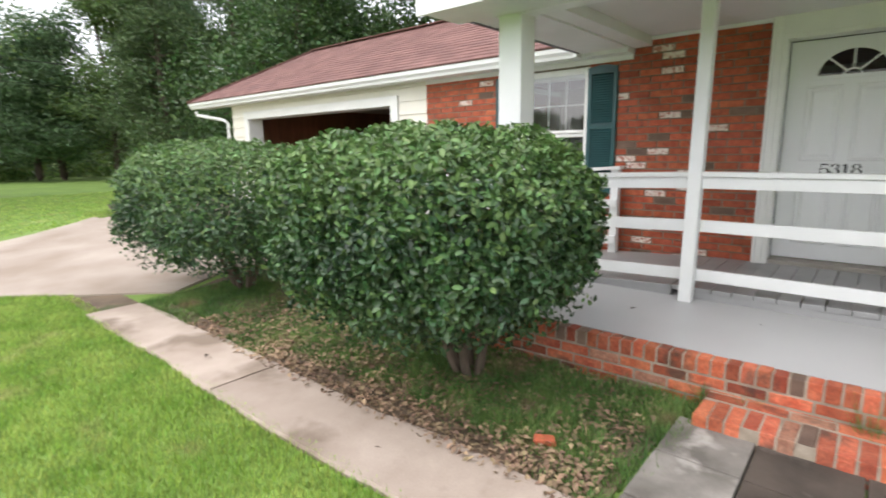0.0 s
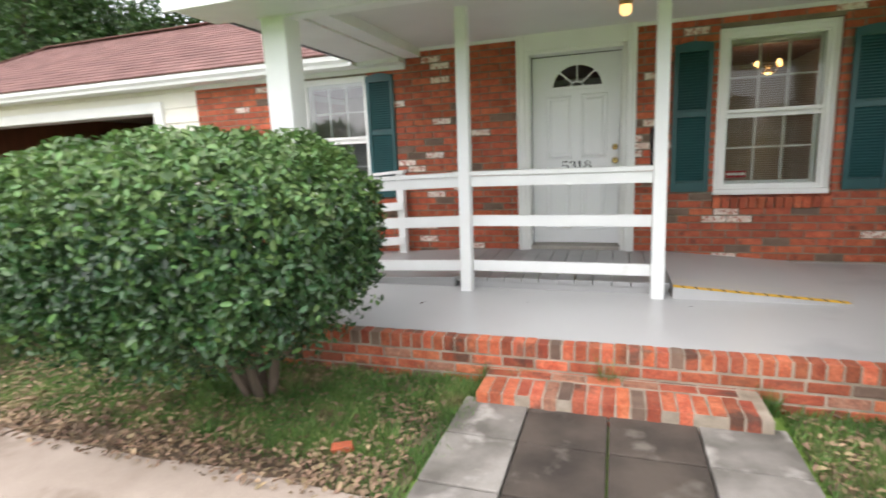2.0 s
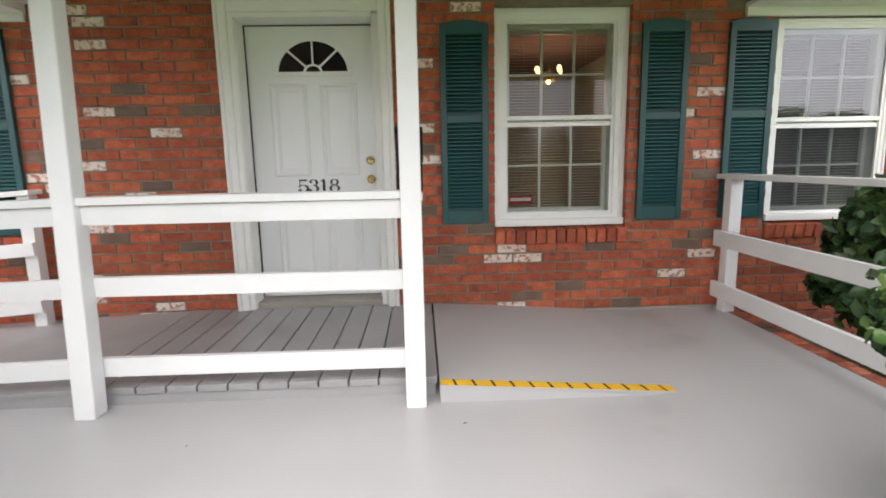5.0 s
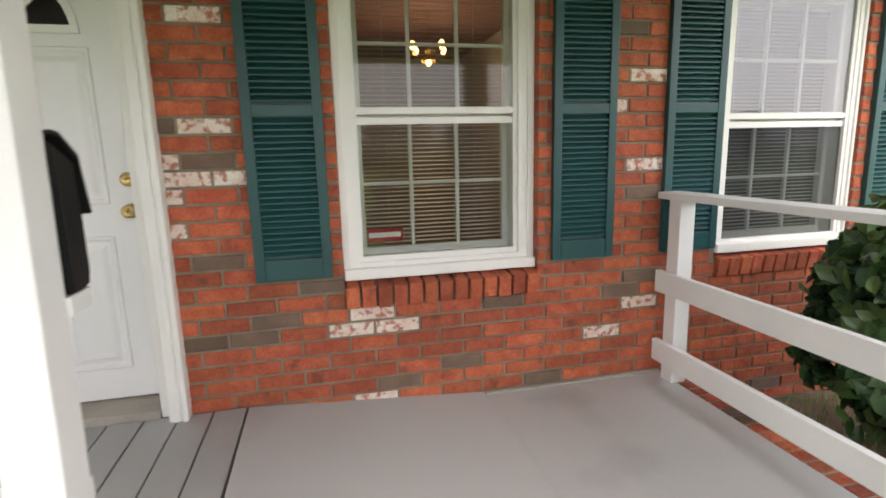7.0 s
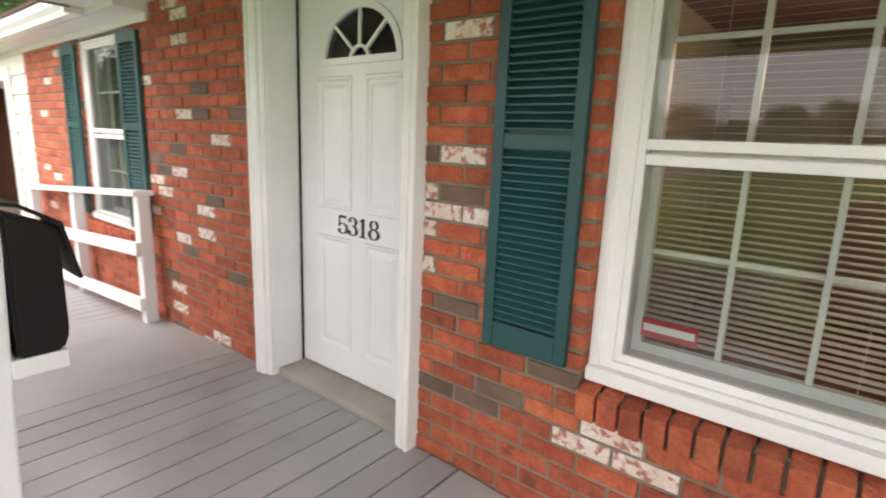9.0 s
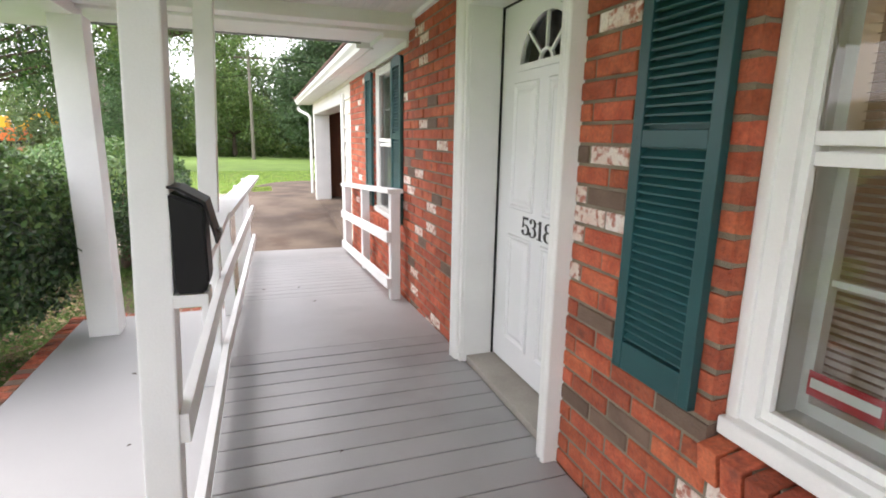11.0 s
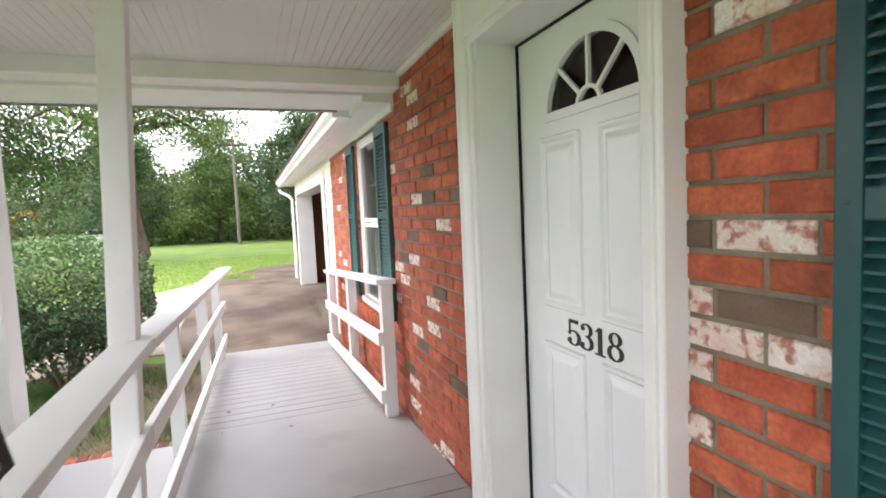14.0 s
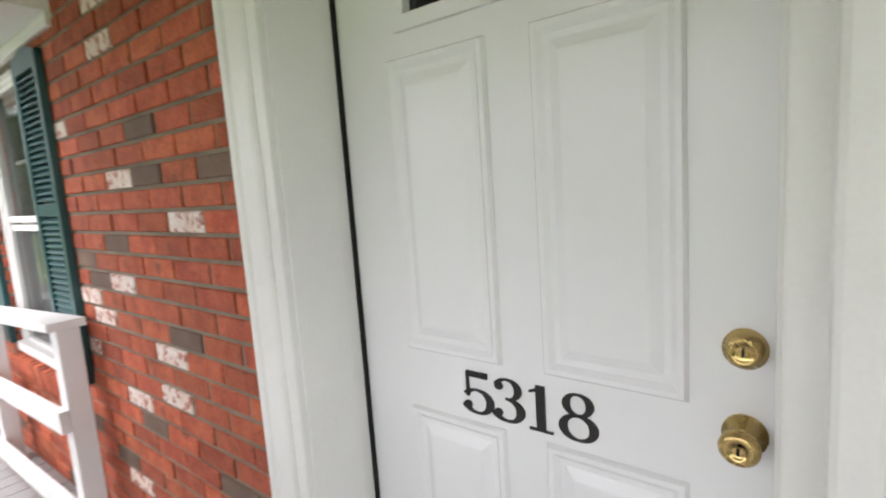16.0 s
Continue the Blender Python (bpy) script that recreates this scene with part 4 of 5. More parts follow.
hub_in = [(FX + math.cos(math.pi * k / 10) * 0.055, FZ + 0.006 + math.sin(math.pi * k / 10) * 0.048) for k in range(11)] + [(FX, FZ + 0.008)]
part("muntin", ring(bmesh.new(), hub, hub_in, DY - 0.008, DY + 0.008), M_DOOR, light)
for a in (45, 90, 135):
    c, s_ = math.cos(radians(a)), math.sin(radians(a))
    part("muntin", beam_between(bmesh.new(), (FX + c * 0.065, DY - 0.001, FZ + s_ * 0.06), (FX + c * (FRX - 0.005), DY, FZ + s_ * (FRZ - 0.005)), 0.014, 0.016, 0.002), M_DOOR, light)
bm = bmesh.new()
bm.faces.new([bm.verts.new((x, DY + 0.02, z)) for x, z in arch(FRX + 0.004, FRZ + 0.004)])
pane = part("pane", bm, M_GLASS, light, "dark glass pane")
pane.visible_shadow = False


def brush(bm, line, depth=0.004):
    """A flat raised stroke along (x, z, width) with thick and thin stretches and round ends."""
    rows = []
    for i, (x, z, w) in enumerate(line):
        p, q = line[max(i - 1, 0)], line[min(i + 1, len(line) - 1)]
        d = Vector((q[0] - p[0], q[1] - p[1])).normalized()
        nx, nz = -d.y * w / 2, d.x * w / 2
        rows.append([bm.verts.new((x + sx * nx, y, z + sx * nz)) for sx, y in ((-1, 0), (1, 0), (1, -depth), (-1, -depth))])
    for r, t in zip(rows, rows[1:]):
        for k in range(4):
            bm.faces.new((r[k], r[(k + 1) % 4], t[(k + 1) % 4], t[k]))
    bm.faces.new(rows[0])
    bm.faces.new(rows[-1][::-1])


def bow(cx, cz, rx, rz, a0, a1, thin, thick, n=18):
    """Part of an oval, thick where it runs upright and thin where it runs level."""
    out = []
    for i in range(n + 1):
        a = radians(a0 + (a1 - a0) * i / n)
        out.append((cx + math.cos(a) * rx, cz + math.sin(a) * rz, thin + (thick - thin) * abs(math.cos(a)) ** 1.5))
    return out


def dot(bm, cx, cz, r, depth=0.0044):
    ring_ = [bm.verts.new((cx + math.cos(k * 0.5236) * r, -depth, cz + math.sin(k * 0.5236) * r)) for k in range(12)]
    back = [bm.verts.new((v.co.x, 0, v.co.z)) for v in ring_]
    bm.faces.new(ring_)
    for k in range(12):
        bm.faces.new((ring_[k], back[k], back[(k + 1) % 12], ring_[(k + 1) % 12]))


def numeral(ch, x, z, h):
    """A serif house numeral, h high, its lower left corner at x, z."""
    bm = bmesh.new()
    if ch == "5":
        brush(bm, bow(0.30, 0.30, 0.26, 0.27, 150, -160, 0.045, 0.15)[::-1])
        brush(bm, [(0.12, 0.40, 0.05), (0.115, 0.95, 0.05)], 0.0043)
        brush(bm, [(0.10, 0.93, 0.13), (0.52, 0.93, 0.13)], 0.0046)
        dot(bm, 0.11, 0.20, 0.085)
    elif ch == "3":
        brush(bm, bow(0.29, 0.745, 0.20, 0.22, 160, -80, 0.045, 0.13))
        brush(bm, bow(0.28, 0.28, 0.25, 0.25, 95, -165, 0.045, 0.15), 0.0043)
        dot(bm, 0.14, 0.79, 0.08)
        dot(bm, 0.11, 0.19, 0.085)
    elif ch == "1":
        brush(bm, [(0.25, 0.03, 0.15), (0.25, 0.985, 0.15)])
        brush(bm, [(0.05, 0.025, 0.05), (0.45, 0.025, 0.05)], 0.0046)
        brush(bm, [(0.06, 0.83, 0.045), (0.16, 0.87, 0.06), (0.25, 0.965, 0.07)], 0.0043)
    else:
        brush(bm, bow(0.29, 0.755, 0.185, 0.215, 0, 360, 0.04, 0.12, 28))
        brush(bm, bow(0.29, 0.28, 0.24, 0.25, 0, 360, 0.045, 0.135, 28), 0.0043)
    bmesh.ops.transform(bm, matrix=Matrix.Translation((x, DY - 0.0006, z)) @ Matrix.Diagonal((h * 1.34, 1, h, 1)), verts=bm.verts[:])
    bmesh.ops.recalc_face_normals(bm, faces=bm.faces[:])
    part("numeral", bm, M_NUM, door, "black house numeral " + ch)


for ch, nx in (("5", -0.232), ("3", -0.150), ("1", -0.064), ("8", 0.013)):
    numeral(ch, nx, 1.272, 0.102)
for z, prof, nm, lb in ((1.365, [(0.034, 0), (0.034, 0.006), (0.014, 0.012), (0.012, 0.03), (0.02, 0.036), (0.029, 0.046), (0.03, 0.056), (0.024, 0.064), (0.014, 0.067), (0.013, 0.064), (0.004, 0.065)], "knob", "brass door knob"), (1.510, [(0.033, 0), (0.033, 0.008), (0.026, 0.014), (0.024, 0.024), (0.018, 0.028), (0.016, 0.025), (0.004, 0.026)], "deadbolt", "brass deadbolt")):
    k = part(nm, lathe(bmesh.new(), (0.341, DY, z), (0, -1, 0), prof, 28), M_BRASS, door, lb, smooth=True)
    part("keyhole", block(0.339, DY - prof[-1][1] - 0.003, z - 0.006, 0.343, DY - prof[-1][1] + 0.001, z + 0.006), M_BLACK, k)

# ---------------------------------------------------------------- windows, blinds, shutters


def window(x0, x1, z0, z1, casing, set_back, deep, glass, low_glass, label):
    """A double-hung window: moulded casing, storm frame with a meeting rail, two sashes of three by two panes behind."""
    w = thing("window", label, "window", "front windows", kind="structure")
    yf = WALL + set_back
    outer = min(casing * 0.45, 0.036)
    part("casing", block(x0, yf, z0 + 0.045, x0 + outer, WALL + 0.115, z1, 0.005), M_TRIM, w)
    part("casing", block(x1 - outer, yf, z0 + 0.045, x1, WALL + 0.115, z1, 0.005), M_TRIM, w)
    part("head", block(x0 + outer, yf + 0.001, z1 - outer, x1 - outer, WALL + 0.115, z1, 0.005), M_TRIM, w)
    part("moulding", ring(bmesh.new(), rect(x0 + outer, z0 + 0.045, x1 - outer, z1 - outer), rect(x0 + casing, z0 + casing * 0.9, x1 - casing, z1 - casing), yf + 0.012, WALL + 0.115), M_TRIM, w)
    part("window_sill", block(x0 + 0.002, yf - 0.03, z0 - 0.004, x1 - 0.002, WALL + 0.12, z0 + 0.05, 0.008), M_TRIM, w)
    a, b, c, d = x0 + casing, x1 - casing, z0 + casing * 0.9, z1 - casing
    ys = WALL + deep
    mid = (c + d) / 2 + 0.005
    storm = part("storm_frame", ring(bmesh.new(), rect(a, c, b, d), rect(a + 0.022, c + 0.028, b - 0.022, d - 0.022), ys, ys + 0.025), M_TRIM, w, "white metal storm frame")
    part("meeting_rail", block(a + 0.022, ys + 0.003, mid, b - 0.022, ys + 0.024, mid + 0.034, 0.003), M_TRIM, storm)
    part("meeting_rail", block(a + 0.022, ys + 0.012, mid - 0.048, b - 0.022, ys + 0.03, mid - 0.014, 0.003), M_TRIM, storm)
    for g0, g1, yy, mat, text in ((c + 0.028, mid - 0.048, ys + 0.02, low_glass, "lower pane"), (mid + 0.034, d - 0.022, ys + 0.012, glass, "clear window glass")):
        bm = bmesh.new()
        tilt = random.uniform(-0.0012, 0.0012)
        bm.faces.new([bm.verts.new((x, yy + (tilt if z == g1 else 0), z)) for x, z in rect(a + 0.022, g0, b - 0.022, g1)])
        p = part("pane", bm, mat, storm, text)
        p.visible_shadow = False
    back = ys + 0.14
    for lx in (a - 0.004, b - 0.02):
        part("track", block(lx, ys + 0.03, c, lx + 0.024, back + 0.03, d, 0.003), M_TRIM, w)
    part("track", block(a + 0.02, ys + 0.03, c - 0.004, b - 0.02, back + 0.03, c + 0.02, 0.003), M_TRIM, w)
    part("track", block(a + 0.02, ys + 0.03, d - 0.02, b - 0.02, back + 0.03, d + 0.004, 0.003), M_TRIM, w)
    a, b, c, d = a + 0.02, b - 0.02, c + 0.02, d - 0.02
    for nm, s0, s1, y in (("upper_sash", mid - 0.02, d, ys + 0.06), ("lower_sash", c, mid + 0.02, ys + 0.10)):
        gx0, gx1, gz0, gz1 = a + 0.03, b - 0.03, s0 + 0.035, s1 - 0.03
        sash = part(nm, ring(bmesh.new(), rect(a, s0, b, s1), rect(gx0, gz0, gx1, gz1), y, y + 0.034), M_TRIM, w, "white sash")
        for i in (1, 2):
            xm = gx0 + (gx1 - gx0) * i / 3
            part("muntin", block(xm - 0.010, y + 0.006, gz0, xm + 0.010, y + 0.026, gz1, 0.003), M_TRIM, sash)
        zm = (gz0 + gz1) / 2
        part("muntin", block(gx0, y + 0.0075, zm - 0.009, gx1, y + 0.0245, zm + 0.009, 0.003), M_TRIM, sash)
    blind = thing("window_blind", "white horizontal slat blind, lowered with open slats", "blind", "window blinds")
    slat = mesh_of("slat", [(a, 0, -0.003), (b, 0, -0.003), (b, 0.024, 0.0025), (a, 0.024, 0.0025), (a, 0.012, 0.0012), (b, 0.012, 0.0012)], [(0, 1, 5, 4), (4, 5, 2, 3)], M_BLIND)
    y, z = back + 0.012, d - 0.05
    part("headrail", block(a, y - 0.005, d - 0.04, b, y + 0.03, d, 0.003), M_BLIND, blind)
    while z > c + 0.03:
        piece("slat", slat, blind, pose(0, y, z))
        z -= 0.0225
    part("bottom_rail", block(a, y, c + 0.003, b, y + 0.024, c + 0.018, 0.002), M_BLIND, blind)
    for f in (0.2, 0.8):
        part("cord", rod(bmesh.new(), (a + (b - a) * f, y + 0.012, c + 0.02), (a + (b - a) * f, y + 0.012, d - 0.04), 0.0012, 5), M_BLIND, blind)
    return w


window(1.29, 2.30, 0.985, 2.585, 0.082, 0.05, 0.082, M_GLASS, M_GLASS, "white double-hung window with divided panes and wide casing")
window(3.406, 4.354, 0.985, 2.485, 0.045, 0.015, 0.035, M_STORM, M_SCREEN, "white double-hung window reflecting sky and trees")
window(-3.424, -2.506, 0.985, 2.485, 0.045, 0.015, 0.035, M_STORM, M_SCREEN, "white double-hung window reflecting sky and trees")
sticker = thing("window_sticker", "small red and white sticker inside the lower pane", "sticker")
part("backing", block(1.425, WALL + 0.162, 1.145, 1.61, WALL + 0.165, 1.212), M_RED, sticker)
part("print_bar", block(1.433, WALL + 0.160, 1.168, 1.60, WALL + 0.1625, 1.194), M_TRIM, sticker, "white bar of print")

SLAT_W = 0.262


def shutter(x0, z0, z1):
    """A louvred shutter: two stiles, three rails, tilted slats."""
    s = thing("shutter", "dark green louvred shutter fixed to the brick", "shutter", "shutters")
    x1, y0, y1 = x0 + 0.352, WALL - 0.036, WALL - 0.004
    part("stile", block(x0, y0, z0, x0 + 0.045, y1, z1 - 0.02, 0.004), M_SHUT, s)
    part("stile", block(x1 - 0.045, y0, z0, x1, y1, z1 - 0.02, 0.004), M_SHUT, s)
    zm = z0 + (z1 - z0) * 0.515
    part("rail", block(x0 + 0.045, y0 + 0.002, z0, x1 - 0.045, y1, z0 + 0.10, 0.004), M_SHUT, s)
    part("rail", block(x0 + 0.045, y0 + 0.002, zm, x1 - 0.045, y1, zm + 0.055, 0.004), M_SHUT, s)
    bm = bmesh.new()
    n = 10
    low = [bm.verts.new((x0 + (x1 - x0) * k / n, y0 + 0.001, z1 - 0.085 if 0 < k < n else z1 - 0.04)) for k in range(n + 1)]
    top = [bm.verts.new((x0 + (x1 - x0) * k / n, y0 + 0.001, z1 - 0.02 + 0.03 * math.sin(math.pi * k / n))) for k in range(n + 1)]
    f = [bm.faces.new((low[k], low[k + 1], top[k + 1], top[k])) for k in range(n)]
    ext = bmesh.ops.extrude_face_region(bm, geom=f)
    bmesh.ops.translate(bm, verts=[g for g in ext["geom"] if isinstance(g, bmesh.types.BMVert)], vec=(0, y1 - y0 - 0.001, 0))
    bmesh.ops.recalc_face_normals(bm, faces=bm.faces[:])
    part("top_rail", bm, M_SHUT, s)
    for a, b in ((z0 + 0.10, zm), (zm + 0.055, z1 - 0.085)):
        z = a + 0.012
        while z < b - 0.008:
            piece("slat", SHUT_SLAT, s, pose(x0 + 0.045, y0 + 0.006, z))
            z += 0.0275
    part("back", block(x0 + 0.04, y1 - 0.004, z0 + 0.05, x1 - 0.04, y1, z1 - 0.06), M_SHUT, s)
    for zz in (z0 + 0.05, zm + 0.03):
        part("screw", lathe(bmesh.new(), (x0 + 0.022, y0 + 0.001, zz), (0, -1, 0), [(0.006, 0), (0.005, 0.002), (0.001, 0.003)], 8), M_SHUT, s)
    return s


SHUT_SLAT = mesh_of("slat", [(0, 0.0, 0), (SLAT_W, 0.0, 0), (SLAT_W, 0.0, 0.006), (0, 0.0, 0.006), (0, 0.022, 0.022), (SLAT_W, 0.022, 0.022), (SLAT_W, 0.022, 0.028), (0, 0.022, 0.028)], [(0, 1, 2, 3), (3, 2, 6, 7), (1, 0, 4, 5), (4, 7, 6, 5)], M_SHUT)
for sx in (0.885, 2.372, 3.025, 4.42, -2.505, -3.80):
    shutter(sx, 1.02, 2.475)

# chandelier behind the porch window
lamp = thing("chandelier", "lit brass ceiling lamp with warm bulbs seen through the blind", "lamp")
part("rod", rod(bmesh.new(), (2.11, 7.93, 2.35), (2.11, 7.93, 2.75), 0.008), M_BRASS, lamp)
part("body", lathe(bmesh.new(), (2.11, 7.93, 2.42), (0, 0, -1), [(0.03, 0), (0.06, 0.02), (0.03, 0.06), (0.05, 0.1), (0.01, 0.14)], 14), M_BRASS, lamp)
for a in range(4):
    c, s_ = math.cos(a * 1.571 + 0.5), math.sin(a * 1.571 + 0.5)
    arm = part("arm", tube(bmesh.new(), [(2.11, 7.93, 2.39), (2.11 + 0.08 * c, 7.93 + 0.08 * s_, 2.31), (2.11 + 0.16 * c, 7.93 + 0.16 * s_, 2.39)], [0.007] * 3, 6), M_BRASS, lamp)
    part("bulb", lathe(bmesh.new(), (2.11 + 0.16 * c, 7.93 + 0.16 * s_, 2.39), (0, 0, 1), [(0.011, 0), (0.023, 0.02), (0.026, 0.038), (0.016, 0.06), (0.003, 0.068)], 12), M_BULB, arm, "glowing warm bulb", smooth=True)
bulb = new("lamp_light", bpy.data.lights.new("lamp_light", "POINT"))
bulb.data.energy, bulb.data.color, bulb.data.shadow_soft_size = 6.0, (1, 0.72, 0.42), 0.12
bulb.location = (2.11, 7.93, 2.2)

# mailbox on the slim post
mail = thing("mailbox", "black metal wall mailbox with a sloping lid on the porch post", "mailbox")
bm = bmesh.new()
prof = [(4.786, 1.342), (4.862, 1.342), (4.874, 1.375), (4.874, 1.592), (4.786, 1.632)]
side = [[bm.verts.new((x, y, z)) for y, z in prof] for x in (0.612, 0.737)]
bm.faces.new(side[0])
bm.faces.new(side[1][::-1])
for k in range(5):
    bm.faces.new((side[0][k], side[1][k], side[1][(k + 1) % 5], side[0][(k + 1) % 5]))
bmesh.ops.recalc_face_normals(bm, faces=bm.faces[:])
bmesh.ops.bevel(bm, geom=bm.edges[:], offset=0.006, segments=2, affect="EDGES")
part("body", bm, M_BLACK, mail)
bm = bmesh.new()
prof = [(4.786, 1.650), (4.815, 1.645), (4.88, 1.605), (4.905, 1.488), (4.899, 1.486), (4.874, 1.598), (4.812, 1.638), (4.786, 1.643)]
side = [[bm.verts.new((x, y, z)) for y, z in prof] for x in (0.607, 0.742)]
bm.faces.new(side[0])
bm.faces.new(side[1][::-1])
for k in range(8):
    bm.faces.new((side[0][k], side[1][k], side[1][(k + 1) % 8], side[0][(k + 1) % 8]))
bmesh.ops.recalc_face_normals(bm, faces=bm.faces[:])
part("lid", bm, M_BLACK, mail, "black hinged lid")
part("knob", lathe(bmesh.new(), (0.6745, 4.90, 1.512), (0, 1, 0.2), [(0.006, 0), (0.009, 0.006), (0.008, 0.012), (0.002, 0.014)], 10), M_STEEL, mail, "small metal lid knob")
part("bracket", block(0.632, 4.775, 1.302, 0.735, 4.868, 1.340, 0.003), M_WHITE, mail, "white wooden ledge")

# garage: lattice panel leaning inside
lattice = thing("lattice_panel", "dark lattice panel in a pale frame inside the garage", "panel")
part("frame", ring(bmesh.new(), rect(-9.2, 0.335, -8.3, 2.05), rect(-9.12, 0.42, -8.38, 1.97), 8.6, 8.64), M_ROOM, lattice)
for i in range(9):
    part("lath", block(-9.12 + i * 0.085, 8.61, 0.42, -9.09 + i * 0.085, 8.62, 1.97), M_DARKWOOD, lattice)
    part("lath", block(-9.12, 8.621, 0.5 + i * 0.17, -8.38, 8.63, 0.53 + i * 0.17), M_DARKWOOD, lattice)

# ---------------------------------------------------------------- plants
rng = np.random.default_rng(7)


def leaf_mesh(name, centres, along, normal, length, width, fold=0.25, oval=False):
    """Many leaves as one mesh, each folded along the midrib: two triangles, or a rounder leaf of four."""
    n = len(centres)
    along = along / np.linalg.norm(along, axis=1, keepdims=True)
    side = np.cross(along, normal)
    side /= np.linalg.norm(side, axis=1, keepdims=True) + 1e-9
    up = np.cross(side, along)
    L, W = length[:, None], width[:, None]
    stations = ((-0.22, 0.42), (0.2, 0.5)) if oval else ((-0.05, 0.5),)
    k = 2 + 2 * len(stations)
    v = np.empty((n, k, 3))
    v[:, 0] = centres - along * L * 0.5
    v[:, 1] = centres + along * L * 0.5 - up * W * 0.15
    for i, (f, w) in enumerate(stations):
        v[:, 2 + i] = centres + side * W * w + up * W * fold * w * 2 + along * L * f
        v[:, 2 + len(stations) + i] = centres - side * W * w + up * W * fold * w * 2 + along * L * f
    idx = np.arange(n)[:, None] * k
    corners = [0, 3, 2, 0, 1, 3, 0, 4, 5, 0, 5, 1] if oval else [0, 2, 1, 0, 1, 3]
    tri = (idx + corners).reshape(-1)
    me = bpy.data.meshes.new(name)
    me.vertices.add(n * k)
    me.vertices.foreach_set("co", v.reshape(-1))
    me.loops.add(len(tri))
    me.loops.foreach_set("vertex_index", tri.astype(np.int32))
    me.polygons.add(len(tri) // 3)
    me.polygons.foreach_set("loop_start", np.arange(0, len(tri), 3, dtype=np.int32))
    me.update(calc_edges=True)
    return me


def leaf_object(name, parent, material, *args, **kw):
    me = leaf_mesh(name, *args, **kw)
    me.materials.append(material)
    ob = new(name, me)
    ob.parent = parent
    return ob


def unit(n):
    v = rng.normal(size=(n, 3))
    return v / np.linalg.norm(v, axis=1, keepdims=True)


def bush(cx, cy, rx, ry, z0, z1, base, n, leaf, label, power=3.1, seed=1, top_share=0.40):
    """A clipped evergreen: several stems and a dense rounded crown of leaves."""
    b = thing("bush", label, "bush", "clipped bushes")
    zc, rz = (z0 + z1) / 2, (z1 - z0) / 2
    gz = ground_z(*base)
    for k in range(6):
        a = k * 1.05 + seed
        tip = (cx + math.cos(a) * rx * 0.55, cy + math.sin(a) * ry * 0.55, zc + 0.1 * (k % 3))
        foot = (base[0] + 0.06 * math.cos(a), base[1] + 0.06 * math.sin(a), gz - 0.05)
        mid = (foot[0] * 0.7 + tip[0] * 0.3 + 0.03, foot[1] * 0.7 + tip[1] * 0.3, gz + (zc - gz) * 0.42)
        part("stem", tube(bmesh.new(), [foot, mid, tip], [0.034, 0.024, 0.009], 7), M_TWIG, b)
    d = unit(int(n * 1.15))
    d = d[d[:, 2] > -0.9]
    p = power
    r = 1 / (np.abs(d[:, 0]) ** p + np.abs(d[:, 1]) ** p + np.abs(d[:, 2]) ** p) ** (1 / p)
    lumps = np.array([noise.noise(Vector(q * 2.3) + Vector((seed * 3.1, 0, 0))) * 0.10 + noise.noise(Vector(q * 6.5) + Vector((0, seed, 0))) * 0.065 + noise.noise(Vector(q * 13) + Vector((seed, 5, 0))) * 0.04 for q in d])
    depth = 1 - np.minimum(rng.exponential(0.10, len(d)), 0.5)
    # the crown thins out towards its underside
    thin = np.where(d[:, 2] < -0.35, 1 - rng.random(len(d)) * 0.45, 1.0)
    s = (r * (1 + lumps) * depth * thin)[:, None] * d
    c = s * [rx, ry, rz] + [cx, cy, zc]
    c = c + rng.normal(size=c.shape) * 0.008
    keep = c[:, 2] > gz + 0.22
    c, d = c[keep], d[keep]
    out = d * [1 / rx, 1 / ry, 1 / rz]
    out /= np.linalg.norm(out, axis=1, keepdims=True)
    normal = out + rng.normal(size=c.shape) * 0.55 + [0, 0, 0.35]
    normal /= np.linalg.norm(normal, axis=1, keepdims=True)
    along = np.cross(normal, rng.normal(size=c.shape)) + out * 0.5 + [0, 0, 0.1]
    L = leaf * rng.uniform(0.65, 1.25, len(c))
    # young leaves, crowded onto upward faces so the colour carries the top light
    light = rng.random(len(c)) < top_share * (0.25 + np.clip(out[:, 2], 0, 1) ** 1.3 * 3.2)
    for nm, m, mat in (("foliage", ~light, M_LEAF), ("young_foliage", light, M_LEAF_TOP_LIT)):
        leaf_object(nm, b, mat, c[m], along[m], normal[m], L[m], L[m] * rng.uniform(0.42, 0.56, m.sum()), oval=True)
    return b


bush(-2.03, 2.80, 1.04, 0.90, 0.33, 1.69, (-1.85, 3.0), 42000, 0.048, "large clipped evergreen bush beside the porch step", seed=1)
bush(-5.38, 3.1, 1.24, 0.95, 0.22, 1.68, (-5.25, 3.2), 24000, 0.05, "clipped evergreen bush near the driveway", seed=2)
bush(2.79, 2.80, 1.0, 0.9, 0.30, 1.53, (2.6, 2.9), 28000, 0.055, "clipped evergreen bush at the other side of the step", seed=3)
bush(3.93, 5.3, 0.64, 0.5, 0.1, 1.42, (4.05, 5.4), 3000, 0.13, "loose broad-leaved shrub below the window", power=2.0, seed=4, top_share=0.3)


